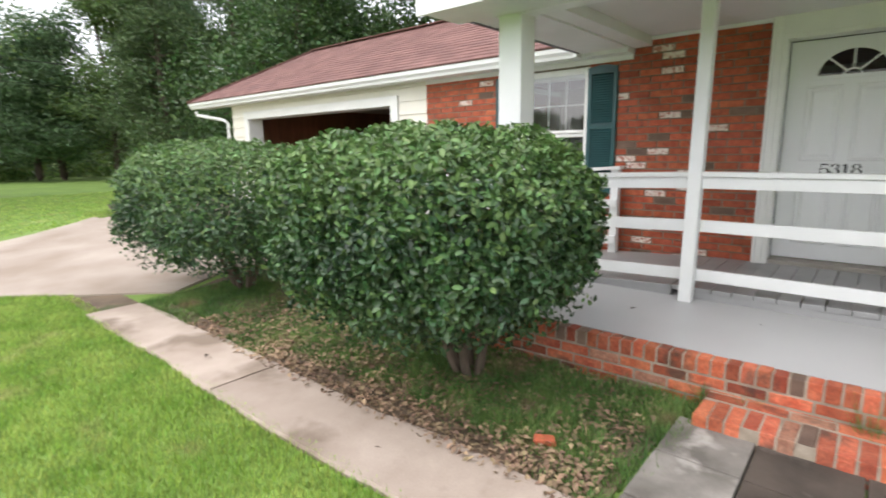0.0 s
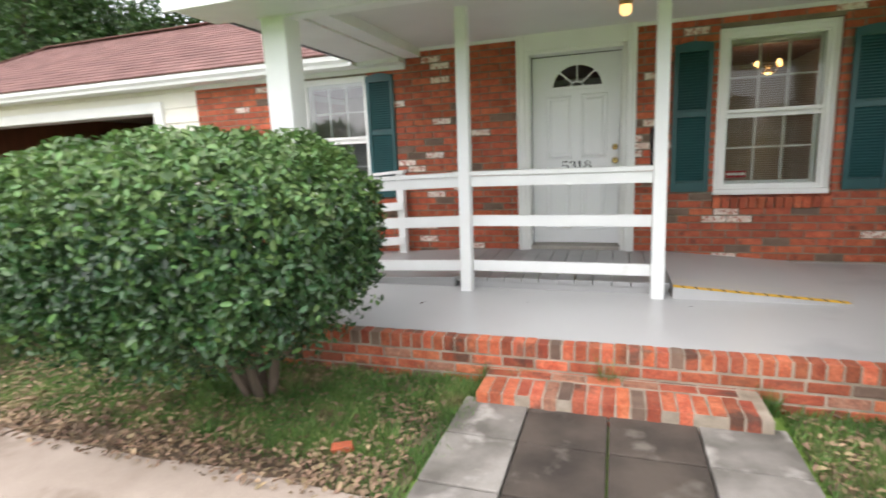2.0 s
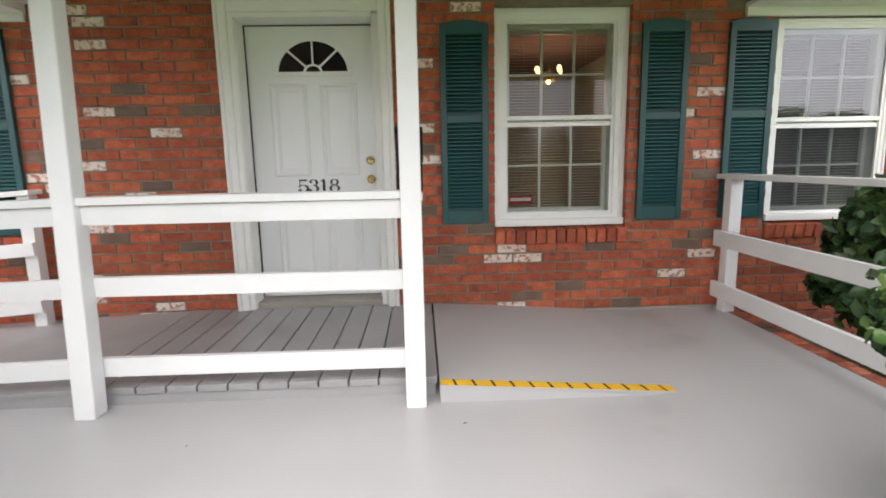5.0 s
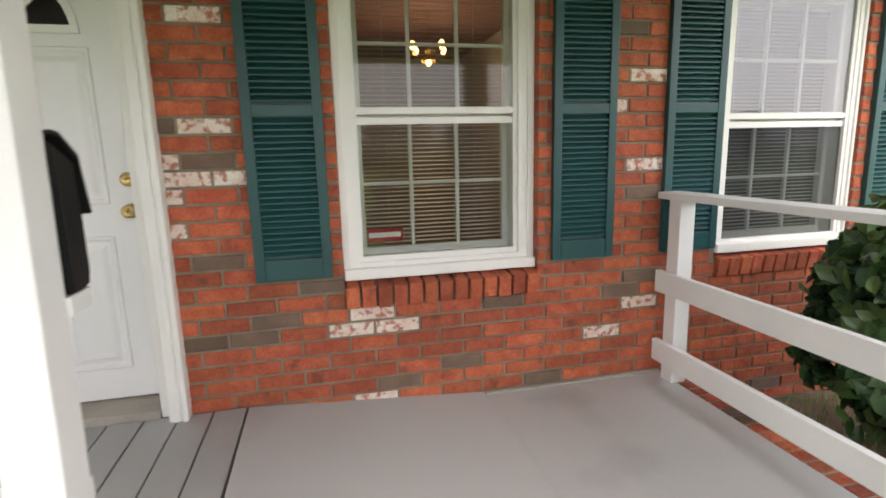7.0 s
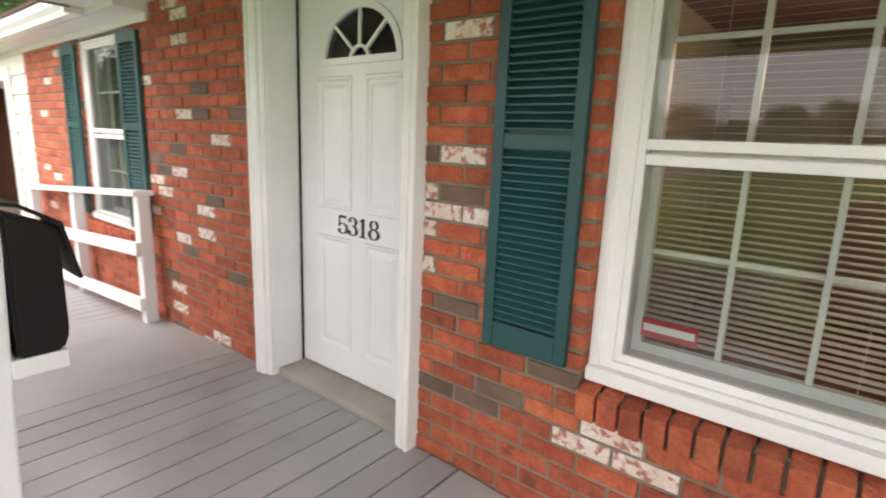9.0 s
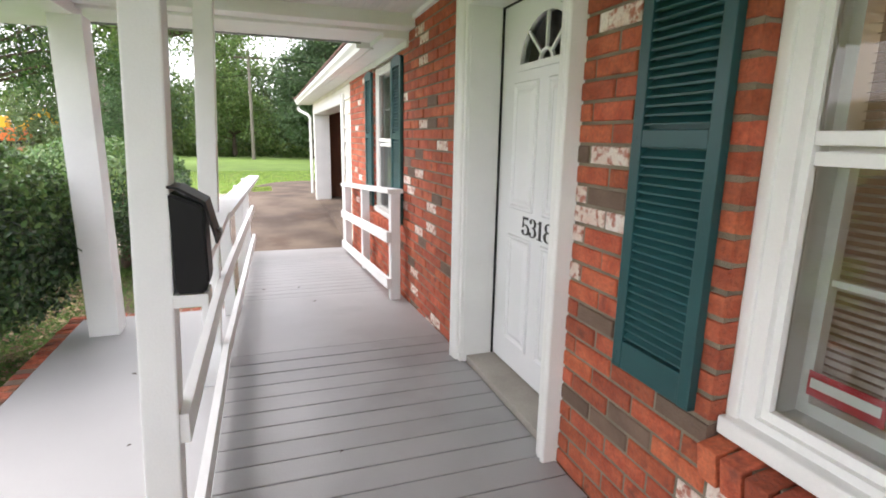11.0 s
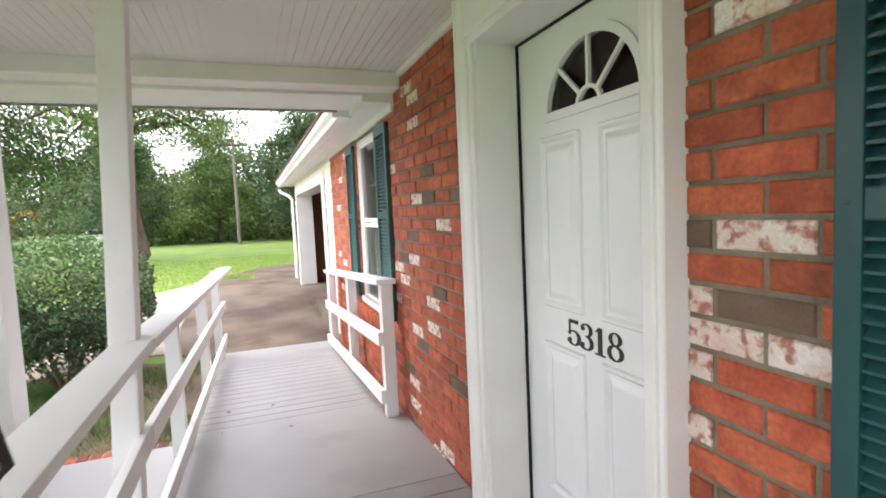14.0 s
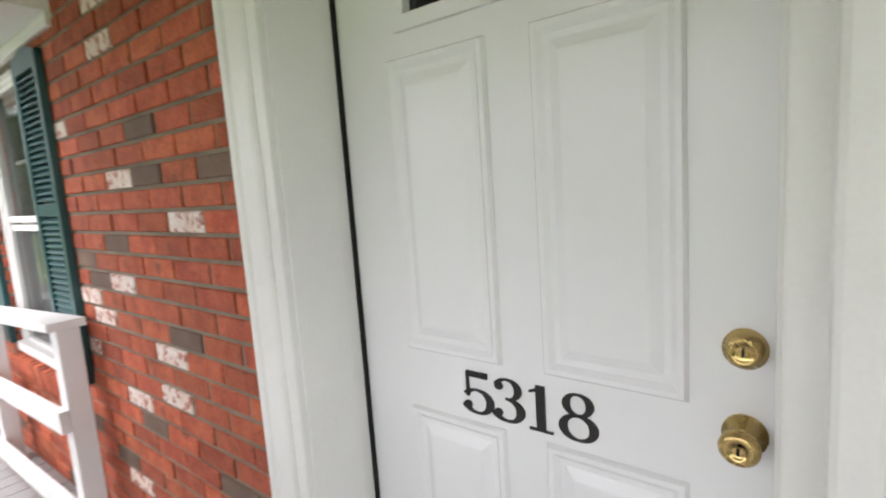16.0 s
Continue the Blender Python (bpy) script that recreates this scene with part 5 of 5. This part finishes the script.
def blades(name, x0, x1, y0, y1, n, height, material, label, keep=None, lean=0.5, width=0.006):
    x, y = rng.uniform(x0, x1, n), rng.uniform(y0, y1, n)
    if keep is not None:
        m = np.array([keep(a, b) for a, b in zip(x, y)])
        x, y = x[m], y[m]
    n = len(x)
    z = np.array([ground_z(a, b) for a, b in zip(x, y)]) - 0.015
    h = height * rng.uniform(0.5, 1.3, n)
    t = rng.uniform(0, 2 * np.pi, n)
    off = np.stack([np.cos(t), np.sin(t)], 1) * (lean * h * rng.random(n))[:, None]
    s = np.stack([-np.sin(t + 0.7), np.cos(t + 0.7)], 1) * (width * rng.uniform(0.6, 1.4, n))[:, None]
    v = np.empty((n, 3, 3))
    v[:, 0, :2], v[:, 1, :2], v[:, 2, :2] = np.stack([x, y], 1) - s, np.stack([x, y], 1) + s, np.stack([x, y], 1) + off
    v[:, 0, 2] = v[:, 1, 2] = z
    v[:, 2, 2] = z + h
    me = bpy.data.meshes.new(name)
    me.vertices.add(n * 3)
    me.vertices.foreach_set("co", v.reshape(-1))
    me.loops.add(n * 3)
    me.loops.foreach_set("vertex_index", np.arange(n * 3, dtype=np.int32))
    me.polygons.add(n)
    me.polygons.foreach_set("loop_start", np.arange(0, n * 3, 3, dtype=np.int32))
    me.update(calc_edges=True)
    me.materials.append(material)
    return tagged(new(name, me), label, "grass", kind="stuff")


def drive_edge(y):
    return np.interp(y, [r[0] for r in DRIVE_ROWS], [r[2] for r in DRIVE_ROWS])


def drive_west(y):
    return np.interp(y, [r[0] for r in DRIVE_ROWS], [r[1] for r in DRIVE_ROWS])


def patchy(x, y, s=1.3, cut=0.0):
    return noise.noise(Vector((x * s, y * s, 4.2))) + random.uniform(-0.35, 0.35) > cut


blades("lawn_grass", -8.6, -0.52, -1.2, 1.85, 160000, 0.045, M_GRASS, "short mown bright green lawn", lambda x, y: (y < 1.74 or x < -5.64) and x > drive_edge(y) - 0.03 + 0.08 * noise.noise(Vector((x * 3, y * 3, 0))), width=0.005)
blades("lawn_grass", -24, -12.2, -6, 13, 70000, 0.05, M_GRASS, "short mown lawn beyond the drive", lambda x, y: x < drive_west(y), width=0.012)
blades("lawn_grass", -7, 9, -9, -1.2, 30000, 0.06, M_GRASS, "short mown front lawn", lambda x, y: x > drive_edge(y), width=0.02)
blades("bed_grass", -5.6, -0.53, 2.2, 3.46, 95000, 0.06, M_BEDGRASS, "thin weedy grass in the planting bed", lambda x, y: patchy(x, y, 1.6, -0.3 if y > 2.4 else 0.15), lean=1.1, width=0.0045)
blades("bed_grass", -1.5, -0.42, 2.5, 3.46, 10000, 0.085, M_BEDGRASS, "thick grass beside the step", lambda x, y: patchy(x, y, 2.0, -0.15), lean=0.9, width=0.0045)
blades("bed_grass", 1.24, 3.0, 2.2, 3.47, 16000, 0.075, M_BEDGRASS, "thick grass beside the step", lambda x, y: patchy(x, y, 1.6, -0.1), lean=0.9, width=0.0045)
blades("bed_grass", -5.9, -2.6, 3.47, 4.76, 9000, 0.09, M_BEDGRASS, "thin grass beside the ramp", lambda x, y: patchy(x, y, 1.6, 0.0), lean=0.9, width=0.005)
blades("bed_grass", 3.2, 6.0, 3.6, 6.1, 5000, 0.10, M_BEDGRASS, "thin grass beside the porch", lambda x, y: patchy(x, y, 1.6, 0.0), lean=0.9, width=0.005)
blades("lawn_grass", -13.6, -12.3, 3.9, 5.2, 3000, 0.07, M_GRASS, "tongue of grass in the drive", lambda x, y: patchy(x, y, 1.2, -0.2), width=0.012)

rt = random.Random(9)
for k in range(70):
    tx, ty = rt.uniform(-2.3, -0.6), rt.uniform(2.45, 3.42)
    if k % 3 == 0:
        tx = rt.uniform(1.3, 2.4)
    blades("grass_tuft", tx - 0.05, tx + 0.05, ty - 0.05, ty + 0.05, 70, rt.uniform(0.07, 0.14), M_BEDGRASS, "tuft of taller grass in the bed", lean=0.9, width=0.0045)
for wx in (-0.44, -0.2, 0.33, 0.36, 1.16, 1.2):
    blades("weed_tuft", wx - 0.04, wx + 0.04, 3.44, 3.485, 60, 0.16 if wx != 0.33 else 0.3, M_BEDGRASS, "tuft of weeds in the joint beside the step", lean=0.7, width=0.004)


def litter(name, x0, x1, y0, y1, n, label, keep=None):
    c = np.stack([rng.uniform(x0, x1, n), rng.uniform(y0, y1, n), np.zeros(n)], 1)
    c[:, 2] = [ground_z(a, b) + rng.uniform(0.010, 0.045) for a, b in c[:, :2]]
    nor = np.tile([0, 0, 1.0], (n, 1)) + rng.normal(size=(n, 3)) * 0.3
    al = np.cross(nor, rng.normal(size=(n, 3)))
    L = rng.uniform(0.015, 0.06, n)
    me = leaf_mesh(name, c, al, nor, L, L * 0.5)
    me.materials.append(M_DRY)
    return tagged(new(name, me), label, "leaves", kind="stuff")


litter("leaf_litter", -4.5, -0.6, 2.18, 3.46, 6200, "dry brown leaves on the soil")
litter("leaf_litter", -3.6, -0.6, 2.12, 2.45, 900, "dry brown leaves along the walkway")
litter("leaf_litter", 1.25, 3.6, 2.2, 3.46, 2600, "dry brown leaves on the soil")
for i, (x, y, z, s_) in enumerate(((-3.55, 1.93, 0.05, 0.10), (-1.62, 1.9, 0.045, 0.05), (-1.15, 4.2, SLAB + 0.008, 0.06), (-0.3, 4.35, SLAB + 0.008, 0.03), (0.9, 4.45, SLAB + 0.008, 0.03), (-2.2, 5.4, deck_z(-2.2) + 0.008, 0.05), (-2.75, 5.3, deck_z(-2.75) + 0.008, 0.06), (-2.3, 4.95, deck_z(-2.3) + 0.01, 0.05), (-2.75, 4.97, deck_z(-2.75) + 0.01, 0.06), (0.2, 5.3, DECK + 0.008, 0.03))):
    me = leaf_mesh("dry_leaf", np.array([[x, y, z]]), np.array([[1, 0.9 * (i % 3) - 0.8, 0.25]]), np.array([[0.3, 0.2 * (i % 2), 1.0]]), np.array([s_]), np.array([s_ * 0.32]))
    me.materials.append(M_DEAD)
    tagged(new("fallen_leaf", me), "single dry brown leaf lying on the ground", "leaf")
shard = part("brick_shard", block(-0.06, -0.03, -0.018, 0.055, 0.028, 0.02, 0.009), M_BRICK_FAR, None)
for w in shard.data.vertices:
    w.co = pose(-0.98, 2.52, ground_z(-0.98, 2.52) + 0.03, 8, -6, 24) @ (w.co * (1 + 0.25 * noise.noise(w.co * 21)))
tagged(shard, "broken piece of red brick in the grass", "brick")


def tree(x, y, height, crown_r, crown_z, trunk_r, n, leaf, material, label, seed, spread=1.0, droop=0.0):
    """A tapered trunk with limbs, and a crown of many leaf clumps with gaps between."""
    r = random.Random(seed)
    g = np.random.default_rng(seed)
    t = thing("tree", label, "tree", "trees")
    z0 = ground_z(x, y) - 0.2
    bm = bmesh.new()
    tube(bm, [(x, y, z0), (x + 0.03, y, z0 + 0.4), (x + r.uniform(-0.3, 0.3), y + r.uniform(-0.3, 0.3), z0 + height * 0.45), (x + r.uniform(-0.5, 0.5), y + r.uniform(-0.5, 0.5), z0 + height * 0.9)], [trunk_r * 1.35, trunk_r, trunk_r * 0.65, trunk_r * 0.12], 10)
    part("trunk", bm, M_BARK, t, smooth=True)
    tips = []
    for k in range(int(16 * spread) + 6):
        f = r.uniform(0.0, 1.0)
        zb = crown_z + (height - crown_z) * f * 0.85
        a = r.uniform(0, 6.283)
        reach = crown_r * (1 - 0.55 * f) * r.uniform(0.55, 1.05)
        tip = (x + math.cos(a) * reach, y + math.sin(a) * reach, z0 + zb + reach * r.uniform(-0.1, 0.35) - droop * reach)
        mid = (x + math.cos(a) * reach * 0.5, y + math.sin(a) * reach * 0.5, z0 + zb + reach * 0.12)
        part("limb", tube(bmesh.new(), [(x, y, z0 + zb - 0.2), mid, tip], [trunk_r * 0.28, trunk_r * 0.16, 0.02], 5), M_BARK, t)
        tips += [tip, mid, tuple((u + w) / 2 for u, w in zip(tip, mid))]
    tips = np.array(tips)
    c = tips[g.integers(0, len(tips), n)] + g.normal(size=(n, 3)) * [crown_r * 0.16, crown_r * 0.16, crown_r * 0.11]
    nor = g.normal(size=(n, 3)) + [0, 0, 0.8]
    al = np.cross(nor, g.normal(size=(n, 3)))
    L = leaf * g.uniform(0.6, 1.4, n)
    leaf_object("crown", t, material, c, al, nor, L, L * 0.7)
    return t


# the big tree on the lawn, the one beside the drive, the dark ones behind the garage
tree(-26.0, 0.1, 15, 6.2, 5.6, 0.62, 24000, 0.15, M_TREE_L, "big broad tree with a thick trunk on the lawn", 11, 1.4, 0.12)
tree(-24.0, -5.5, 12, 5.4, 3.8, 0.3, 20000, 0.14, M_TREE, "tall leafy tree near the road", 12, 1.3)
for i, (x, y, h, cr) in enumerate(((-17.5, 12.5, 11, 4.6), (-13.0, 16.0, 12, 5.0), (-8.0, 17.0, 12, 5.2), (-2.0, 18.0, 12, 5.0), (-22.0, 16.5, 12, 5.0), (5.0, 19.0, 12, 5.0))):
    tree(x, y, h, cr, 0.8, 0.28, 40000, 0.14, M_TREE, "dense dark green broad-leaved tree behind the garage", 20 + i, 2.0)
for i, (x, y, h) in enumerate(((-36, 12, 12), (-37, 17, 14), (-31, 20, 13), (-38, 8.5, 9), (-40, 3, 10), (-40, -3, 9))):
    tree(x, y, h, 3.2, 1.5, 0.2, 20000, 0.16, M_PINE if i % 2 else M_TREE_L, "slender pine at the edge of the wood", 40 + i, 1.4)

# taller trees that close the view past the garage's end
for i, (x, y, h) in enumerate(((-29.5, 12.5, 14), (-35.0, 15.5, 15), (-27.0, 15.5, 14), (-37.5, 9.6, 10.5))):
    tree(x, y, h, 3.6, 1.2, 0.22, 26000, 0.16, M_PINE if i % 2 else M_WOODS_HAZY, "tall tree at the edge of the wood", 60 + i, 1.8)


def woods(name, centres, material, label):
    """Far woods: overlapping uneven crowns of clumps."""
    cs, ss = [], []
    for x, y, h, w in centres:
        n = int(1500 * h * w / 10)
        f = rng.random(n) ** 1.25
        rad = w * (0.35 + 0.75 * np.sqrt(np.clip(1 - f, 0, 1))) * np.sqrt(rng.random(n))
        a = rng.uniform(0, 6.283, n)
        lump = 1 + 0.25 * np.sin(a * 3 + x) * np.sin(f * 9 + y)
        cs.append(np.stack([x + np.cos(a) * rad * lump, y + np.sin(a) * rad * lump, f * h * rng.uniform(0.9, 1.05, n)], 1))
        ss.append(np.full(n, 0.31) * rng.uniform(0.5, 1.5, n))
    c, s_ = np.concatenate(cs), np.concatenate(ss)
    nor = rng.normal(size=c.shape) + [0.3, 0, 0.7]
    me = leaf_mesh(name, c, np.cross(nor, rng.normal(size=c.shape)), nor, s_, s_ * 0.7)
    me.materials.append(material)
    return tagged(new(name, me), label, "woods", kind="stuff")


rw = random.Random(5)
woods("far_woods", [(-46 - rw.uniform(0, 8), -12 + i * 2.6, rw.uniform(4.5, 9), rw.uniform(2.0, 3.4)) for i in range(26)], M_WOODS_HAZY, "dark mixed woods along the lawn's far edge")
woods("far_woods", [(-43 - rw.uniform(0, 4), -2 + i * 3.3, rw.uniform(3, 8), rw.uniform(1.6, 2.6)) for i in range(14)], M_TREE_L, "lighter young trees before the woods")
woods("far_woods", [(-38 + i * 4.2, 30 + rw.uniform(0, 6), rw.uniform(9, 13), rw.uniform(2.6, 3.8)) for i in range(13)], M_WOODS_HAZY, "dark woods behind the house")
woods("far_woods", [(-50 + i * 4.5, -50 - rw.uniform(0, 8), rw.uniform(4.5, 7.5), rw.uniform(2.8, 4.2)) for i in range(26)], M_WOODS_HAZY, "dark woods across the road")
woods("far_woods", [(-75 + rw.uniform(0, 8), -40 + i * 4, rw.uniform(6, 9), 3.4) for i in range(9)], M_TREE_L, "pale woods beyond the cleared ground")
woods("far_woods", [(-60 - rw.uniform(0, 6), -6 + i * 3.4, rw.uniform(5, 8), rw.uniform(3.0, 4.0)) for i in range(22)], M_WOODS_HAZY, "dark woods behind the first trees")
woods("scrub", [(-40 - rw.uniform(0, 2), -2 + i * 1.3, rw.uniform(0.7, 1.6), rw.uniform(1.0, 1.5)) for i in range(24)], M_TREE_L, "low scrub at the lawn's far edge")

# ---------------------------------------------------------------- beyond the lawn
for px, py, ph in ((-35.5, 4.4, 7.2), (-44.0, -6.0, 7.5), (-33.0, 26.0, 7.5)):
    pole = thing("utility_pole", "weathered wooden utility pole with a crossarm", "pole", "utility poles")
    part("shaft", rod(bmesh.new(), (px, py, -0.5), (px, py, ph), 0.12, 10, 0.085), M_POLE, pole)
    part("crossarm", block(px - 0.06, py - 0.9, ph - 0.6, px + 0.06, py + 0.9, ph - 0.48, 0.01), M_BARK, pole)
    for k in (-0.8, -0.3, 0.3, 0.8):
        part("insulator", lathe(bmesh.new(), (px, py + k, ph - 0.48), (0, 0, 1), [(0.03, 0), (0.05, 0.04), (0.03, 0.1), (0.01, 0.12)], 8), M_STEEL, pole)
for k, zz in ((-0.8, 6.8), (0.8, 6.8), (0.0, 5.6)):
    pts = [(-44 + 8.5 * f, -6 + 10.4 * f + k, zz + 0.05 - 1.2 * f * (1 - f)) for f in [i / 8 for i in range(9)]]
    pts += [(-35.5 + 2.5 * f, 4.4 + 21.6 * f + k, zz - 1.6 * f * (1 - f)) for f in [i / 10 for i in range(1, 11)]]
    tagged(part("power_line", tube(bmesh.new(), pts, [0.015] * len(pts), 5), M_RUBBER), "thin dark overhead wire between the poles", "wire", "power lines")

digger = thing("excavator", "orange and yellow excavator on bare clay in the distance", "excavator")
part("track", block(-56, -17.2, 0.2, -53, -16.6, 0.9, 0.2), M_BLACK, digger)
part("track", block(-56, -15.4, 0.2, -53, -14.8, 0.9, 0.2), M_BLACK, digger)
part("body", block(-56, -17, 0.9, -53.2, -15, 2.0, 0.15), M_ORANGE, digger)
part("cab", block(-54.4, -16.9, 2.0, -53.3, -15.9, 3.0, 0.12), M_YELLOW, digger)
part("boom", beam_between(bmesh.new(), (-53.6, -15.5, 1.6), (-52.6, -12.6, 3.6), 0.35, 0.45), M_YELLOW, digger)
part("arm", beam_between(bmesh.new(), (-52.6, -12.6, 3.6), (-52.2, -11.2, 1.2), 0.3, 0.35), M_YELLOW, digger)
part("bucket", block(-52.6, -11.5, 0.6, -51.8, -10.9, 1.3, 0.1), M_BLACK, digger)
setting("clay_bank", draped([(-24, -62, -44), (-20, -64, -45), (-14, -66, -46), (-9, -60, -47), (-5, -52, -48)], 0.25, 8, 0.5), M_DIRT, "bare orange clay of cleared ground", "ground")
car = thing("parked_car", "white car parked by the far road", "car")
bm = bmesh.new()
outline = [(-2.1, 0.35), (2.1, 0.35), (2.15, 0.75), (1.3, 0.9), (0.7, 1.4), (-0.9, 1.42), (-1.6, 0.95), (-2.15, 0.85)]
sides = [[bm.verts.new((-43.5 + w, -4.9 + a, 0.15 + b)) for a, b in outline] for w in (-0.85, 0.85)]
bm.faces.new(sides[0])
bm.faces.new(sides[1][::-1])
for k in range(8):
    bm.faces.new((sides[0][k], sides[1][k], sides[1][(k + 1) % 8], sides[0][(k + 1) % 8]))
bmesh.ops.recalc_face_normals(bm, faces=bm.faces[:])
bmesh.ops.bevel(bm, geom=bm.edges[:], offset=0.06, segments=2, affect="EDGES")
part("body", bm, M_CAR, car)
part("side_window", block(-42.66, -6.0, 1.15, -42.62, -4.3, 1.48, 0.01), M_BLACK, car, "dark car window")
for wx in (-42.75, -44.25):
    for wy in (-6.2, -3.6):
        wheel = part("wheel", lathe(bmesh.new(), (wx - 0.1, wy, 0.45), (1, 0, 0), [(0.2, 0), (0.31, 0.0), (0.32, 0.1), (0.31, 0.2), (0.2, 0.2), (0.02, 0.18)], 16), M_BLACK, car)
        part("rim", lathe(bmesh.new(), (wx + 0.1, wy, 0.45), (1, 0, 0), [(0.19, 0), (0.17, 0.02), (0.03, 0.015)], 12), M_STEEL, wheel)

# ---------------------------------------------------------------- bricks, last
MESH_RED, MESH_GREY, MESH_WHITE = (brick_mesh("brick", BW, BD, BH, m) for m in (M_BRICK, M_BRICK_GREY, M_BRICK_WHITE))
rb = random.Random(3)
far_v, far_f, near = [], [], 0
for k, lo, hi, z in front_bricks():
    mid = (lo + hi) / 2
    kind = next((MESH_WHITE for x, kk in WHITE_BRICKS if kk == k and lo <= x <= hi), None) or next((MESH_GREY for x, kk in GREY_BRICKS if kk == k and lo <= x <= hi), None)
    if kind is None:
        kind = MESH_GREY if rb.random() < 0.012 else MESH_WHITE if rb.random() < (0.006 if mid < -0.7 else 0.0) else MESH_RED
    out = rb.uniform(-0.003, 0.003)
    deep = 1
    if z + BH > 0.95:                  # bricks at a window's jamb turn the corner with their ends
        for xa, xb, za, zb in OPENINGS[1:]:
            if z < zb - 0.02 and abs(hi - xa) < 0.001:
                hi, deep = hi + 0.004, 6
            if z < zb - 0.02 and abs(lo - xb) < 0.001:
                lo, deep = lo - 0.004, 6
    close = -1.45 < mid < 1.28 and z > 0.3
    if kind is not MESH_RED or (close and near < 290):
        near += kind is MESH_RED
        piece("brick", kind, wall_front, Matrix.Translation((lo, WALL - 0.004 + out, z)) @ Matrix.Diagonal(((hi - lo) / BW, deep, 1, 1)))
    else:
        s = len(far_v)
        for vx, vy, vz in [v.co[:] for v in MESH_RED.vertices]:
            far_v.append((lo + vx * (hi - lo) / BW, WALL - 0.004 + out + vy * deep, z + vz))
        far_f += [tuple(s + i for i in p.vertices) for p in MESH_RED.polygons]
tagged(new("brickwork", mesh_of("brickwork", far_v, far_f, M_BRICK_FAR)), "red bricks", kind="stuff").parent = wall_front


def worn(w, d, h, material, cut=0.007):
    bm = block(0, 0, 0, w, d, h, cut)
    me = bpy.data.meshes.new("brick")
    bm.to_mesh(me)
    bm.free()
    me.materials.append(material)
    return me


CAPS = [worn(0.067, 0.1, 0.098, m) for m in (M_BRICK_OLD,) * 14 + (M_BRICK_PALE, M_BRICK_GREY)]
LONG = [worn(0.2, 0.03, 0.062, m) for m in (M_BRICK_OLD,) * 10 + (M_BRICK_PALE, M_BRICK_GREY)]
x = LEFT
while x < RIGHT + 0.02:
    piece("brick", rb.choice(CAPS), curb, pose(x, FRONT - 0.104 + rb.uniform(-0.003, 0.003), SLAB - 0.098 + rb.uniform(-0.003, 0.003), 0, 0, rb.uniform(-0.8, 0.8)))
    x += 0.0785
for row in range(4):
    x = LEFT + (0.1 if row % 2 else 0)
    while x < RIGHT - 0.05:
        piece("brick", rb.choice(LONG), curb, pose(x, FRONT - 0.104 + rb.uniform(-0.003, 0.003), SLAB - 0.098 - 0.075 * (row + 1)))
        x += 0.213
for xs_, ya, yb, turn in ((LEFT - 0.004, FRONT, 4.66, 90), (RIGHT + 0.096, FRONT, WALL - 0.05, -90)):
    y = ya
    while y < yb:
        piece("brick", rb.choice(CAPS), curb, pose(xs_, y if turn < 0 else y + 0.067, SLAB - 0.098 + rb.uniform(-0.003, 0.003), 0, 0, -turn) if turn > 0 else pose(xs_, y, SLAB - 0.098 + rb.uniform(-0.003, 0.003), 0, 0, 90))
        y += 0.0785
    for row in range(4):
        y = ya + (0.1 if row % 2 else 0)
        while y < yb - 0.1:
            piece("brick", rb.choice(LONG), curb, pose(xs_, y if turn < 0 else y + 0.2, SLAB - 0.098 - 0.075 * (row + 1), 0, 0, 90 if turn < 0 else -90))
            y += 0.213
# the step: a row of stretchers at the back, bricks on edge before them
FLAT = [worn(0.196, 0.088, 0.09, m) for m in (M_BRICK_OLD,) * 5 + (M_BRICK_PALE,)]
EDGE = [worn(0.07, 0.222, 0.09, m) for m in (M_BRICK_OLD,) * 11 + (M_BRICK_PALE, M_BRICK_GREY)]
x = -0.42
while x < 1.0:
    piece("brick", rb.choice(FLAT), step, pose(x + 0.004, 3.385, 0.03 + rb.uniform(-0.004, 0.004)))
    x += 0.207
x = -0.42
while x < 1.09:
    piece("brick", rb.choice(EDGE), step, pose(x, 3.135 + rb.uniform(-0.006, 0.006), 0.03 + rb.uniform(-0.005, 0.004), 0, 0, rb.uniform(-1.5, 1.5)))
    x += 0.0795
for row in range(2):
    x = -0.42
    while x < 1.0:
        piece("brick", rb.choice(LONG), step, pose(x, 3.132, -0.05 - row * 0.075))
        x += 0.207
# the step's end, faced with stretchers
for row in range(3):
    y = 3.14 - (0.06 if row % 2 else 0.0)
    while y < 3.33:
        y = max(y, 3.137)
        piece("brick", rb.choice(LONG), step, pose(-0.424, min(y + 0.2, 3.49), 0.028 - row * 0.075 - 0.0, 0, 0, -90))
        y += 0.158
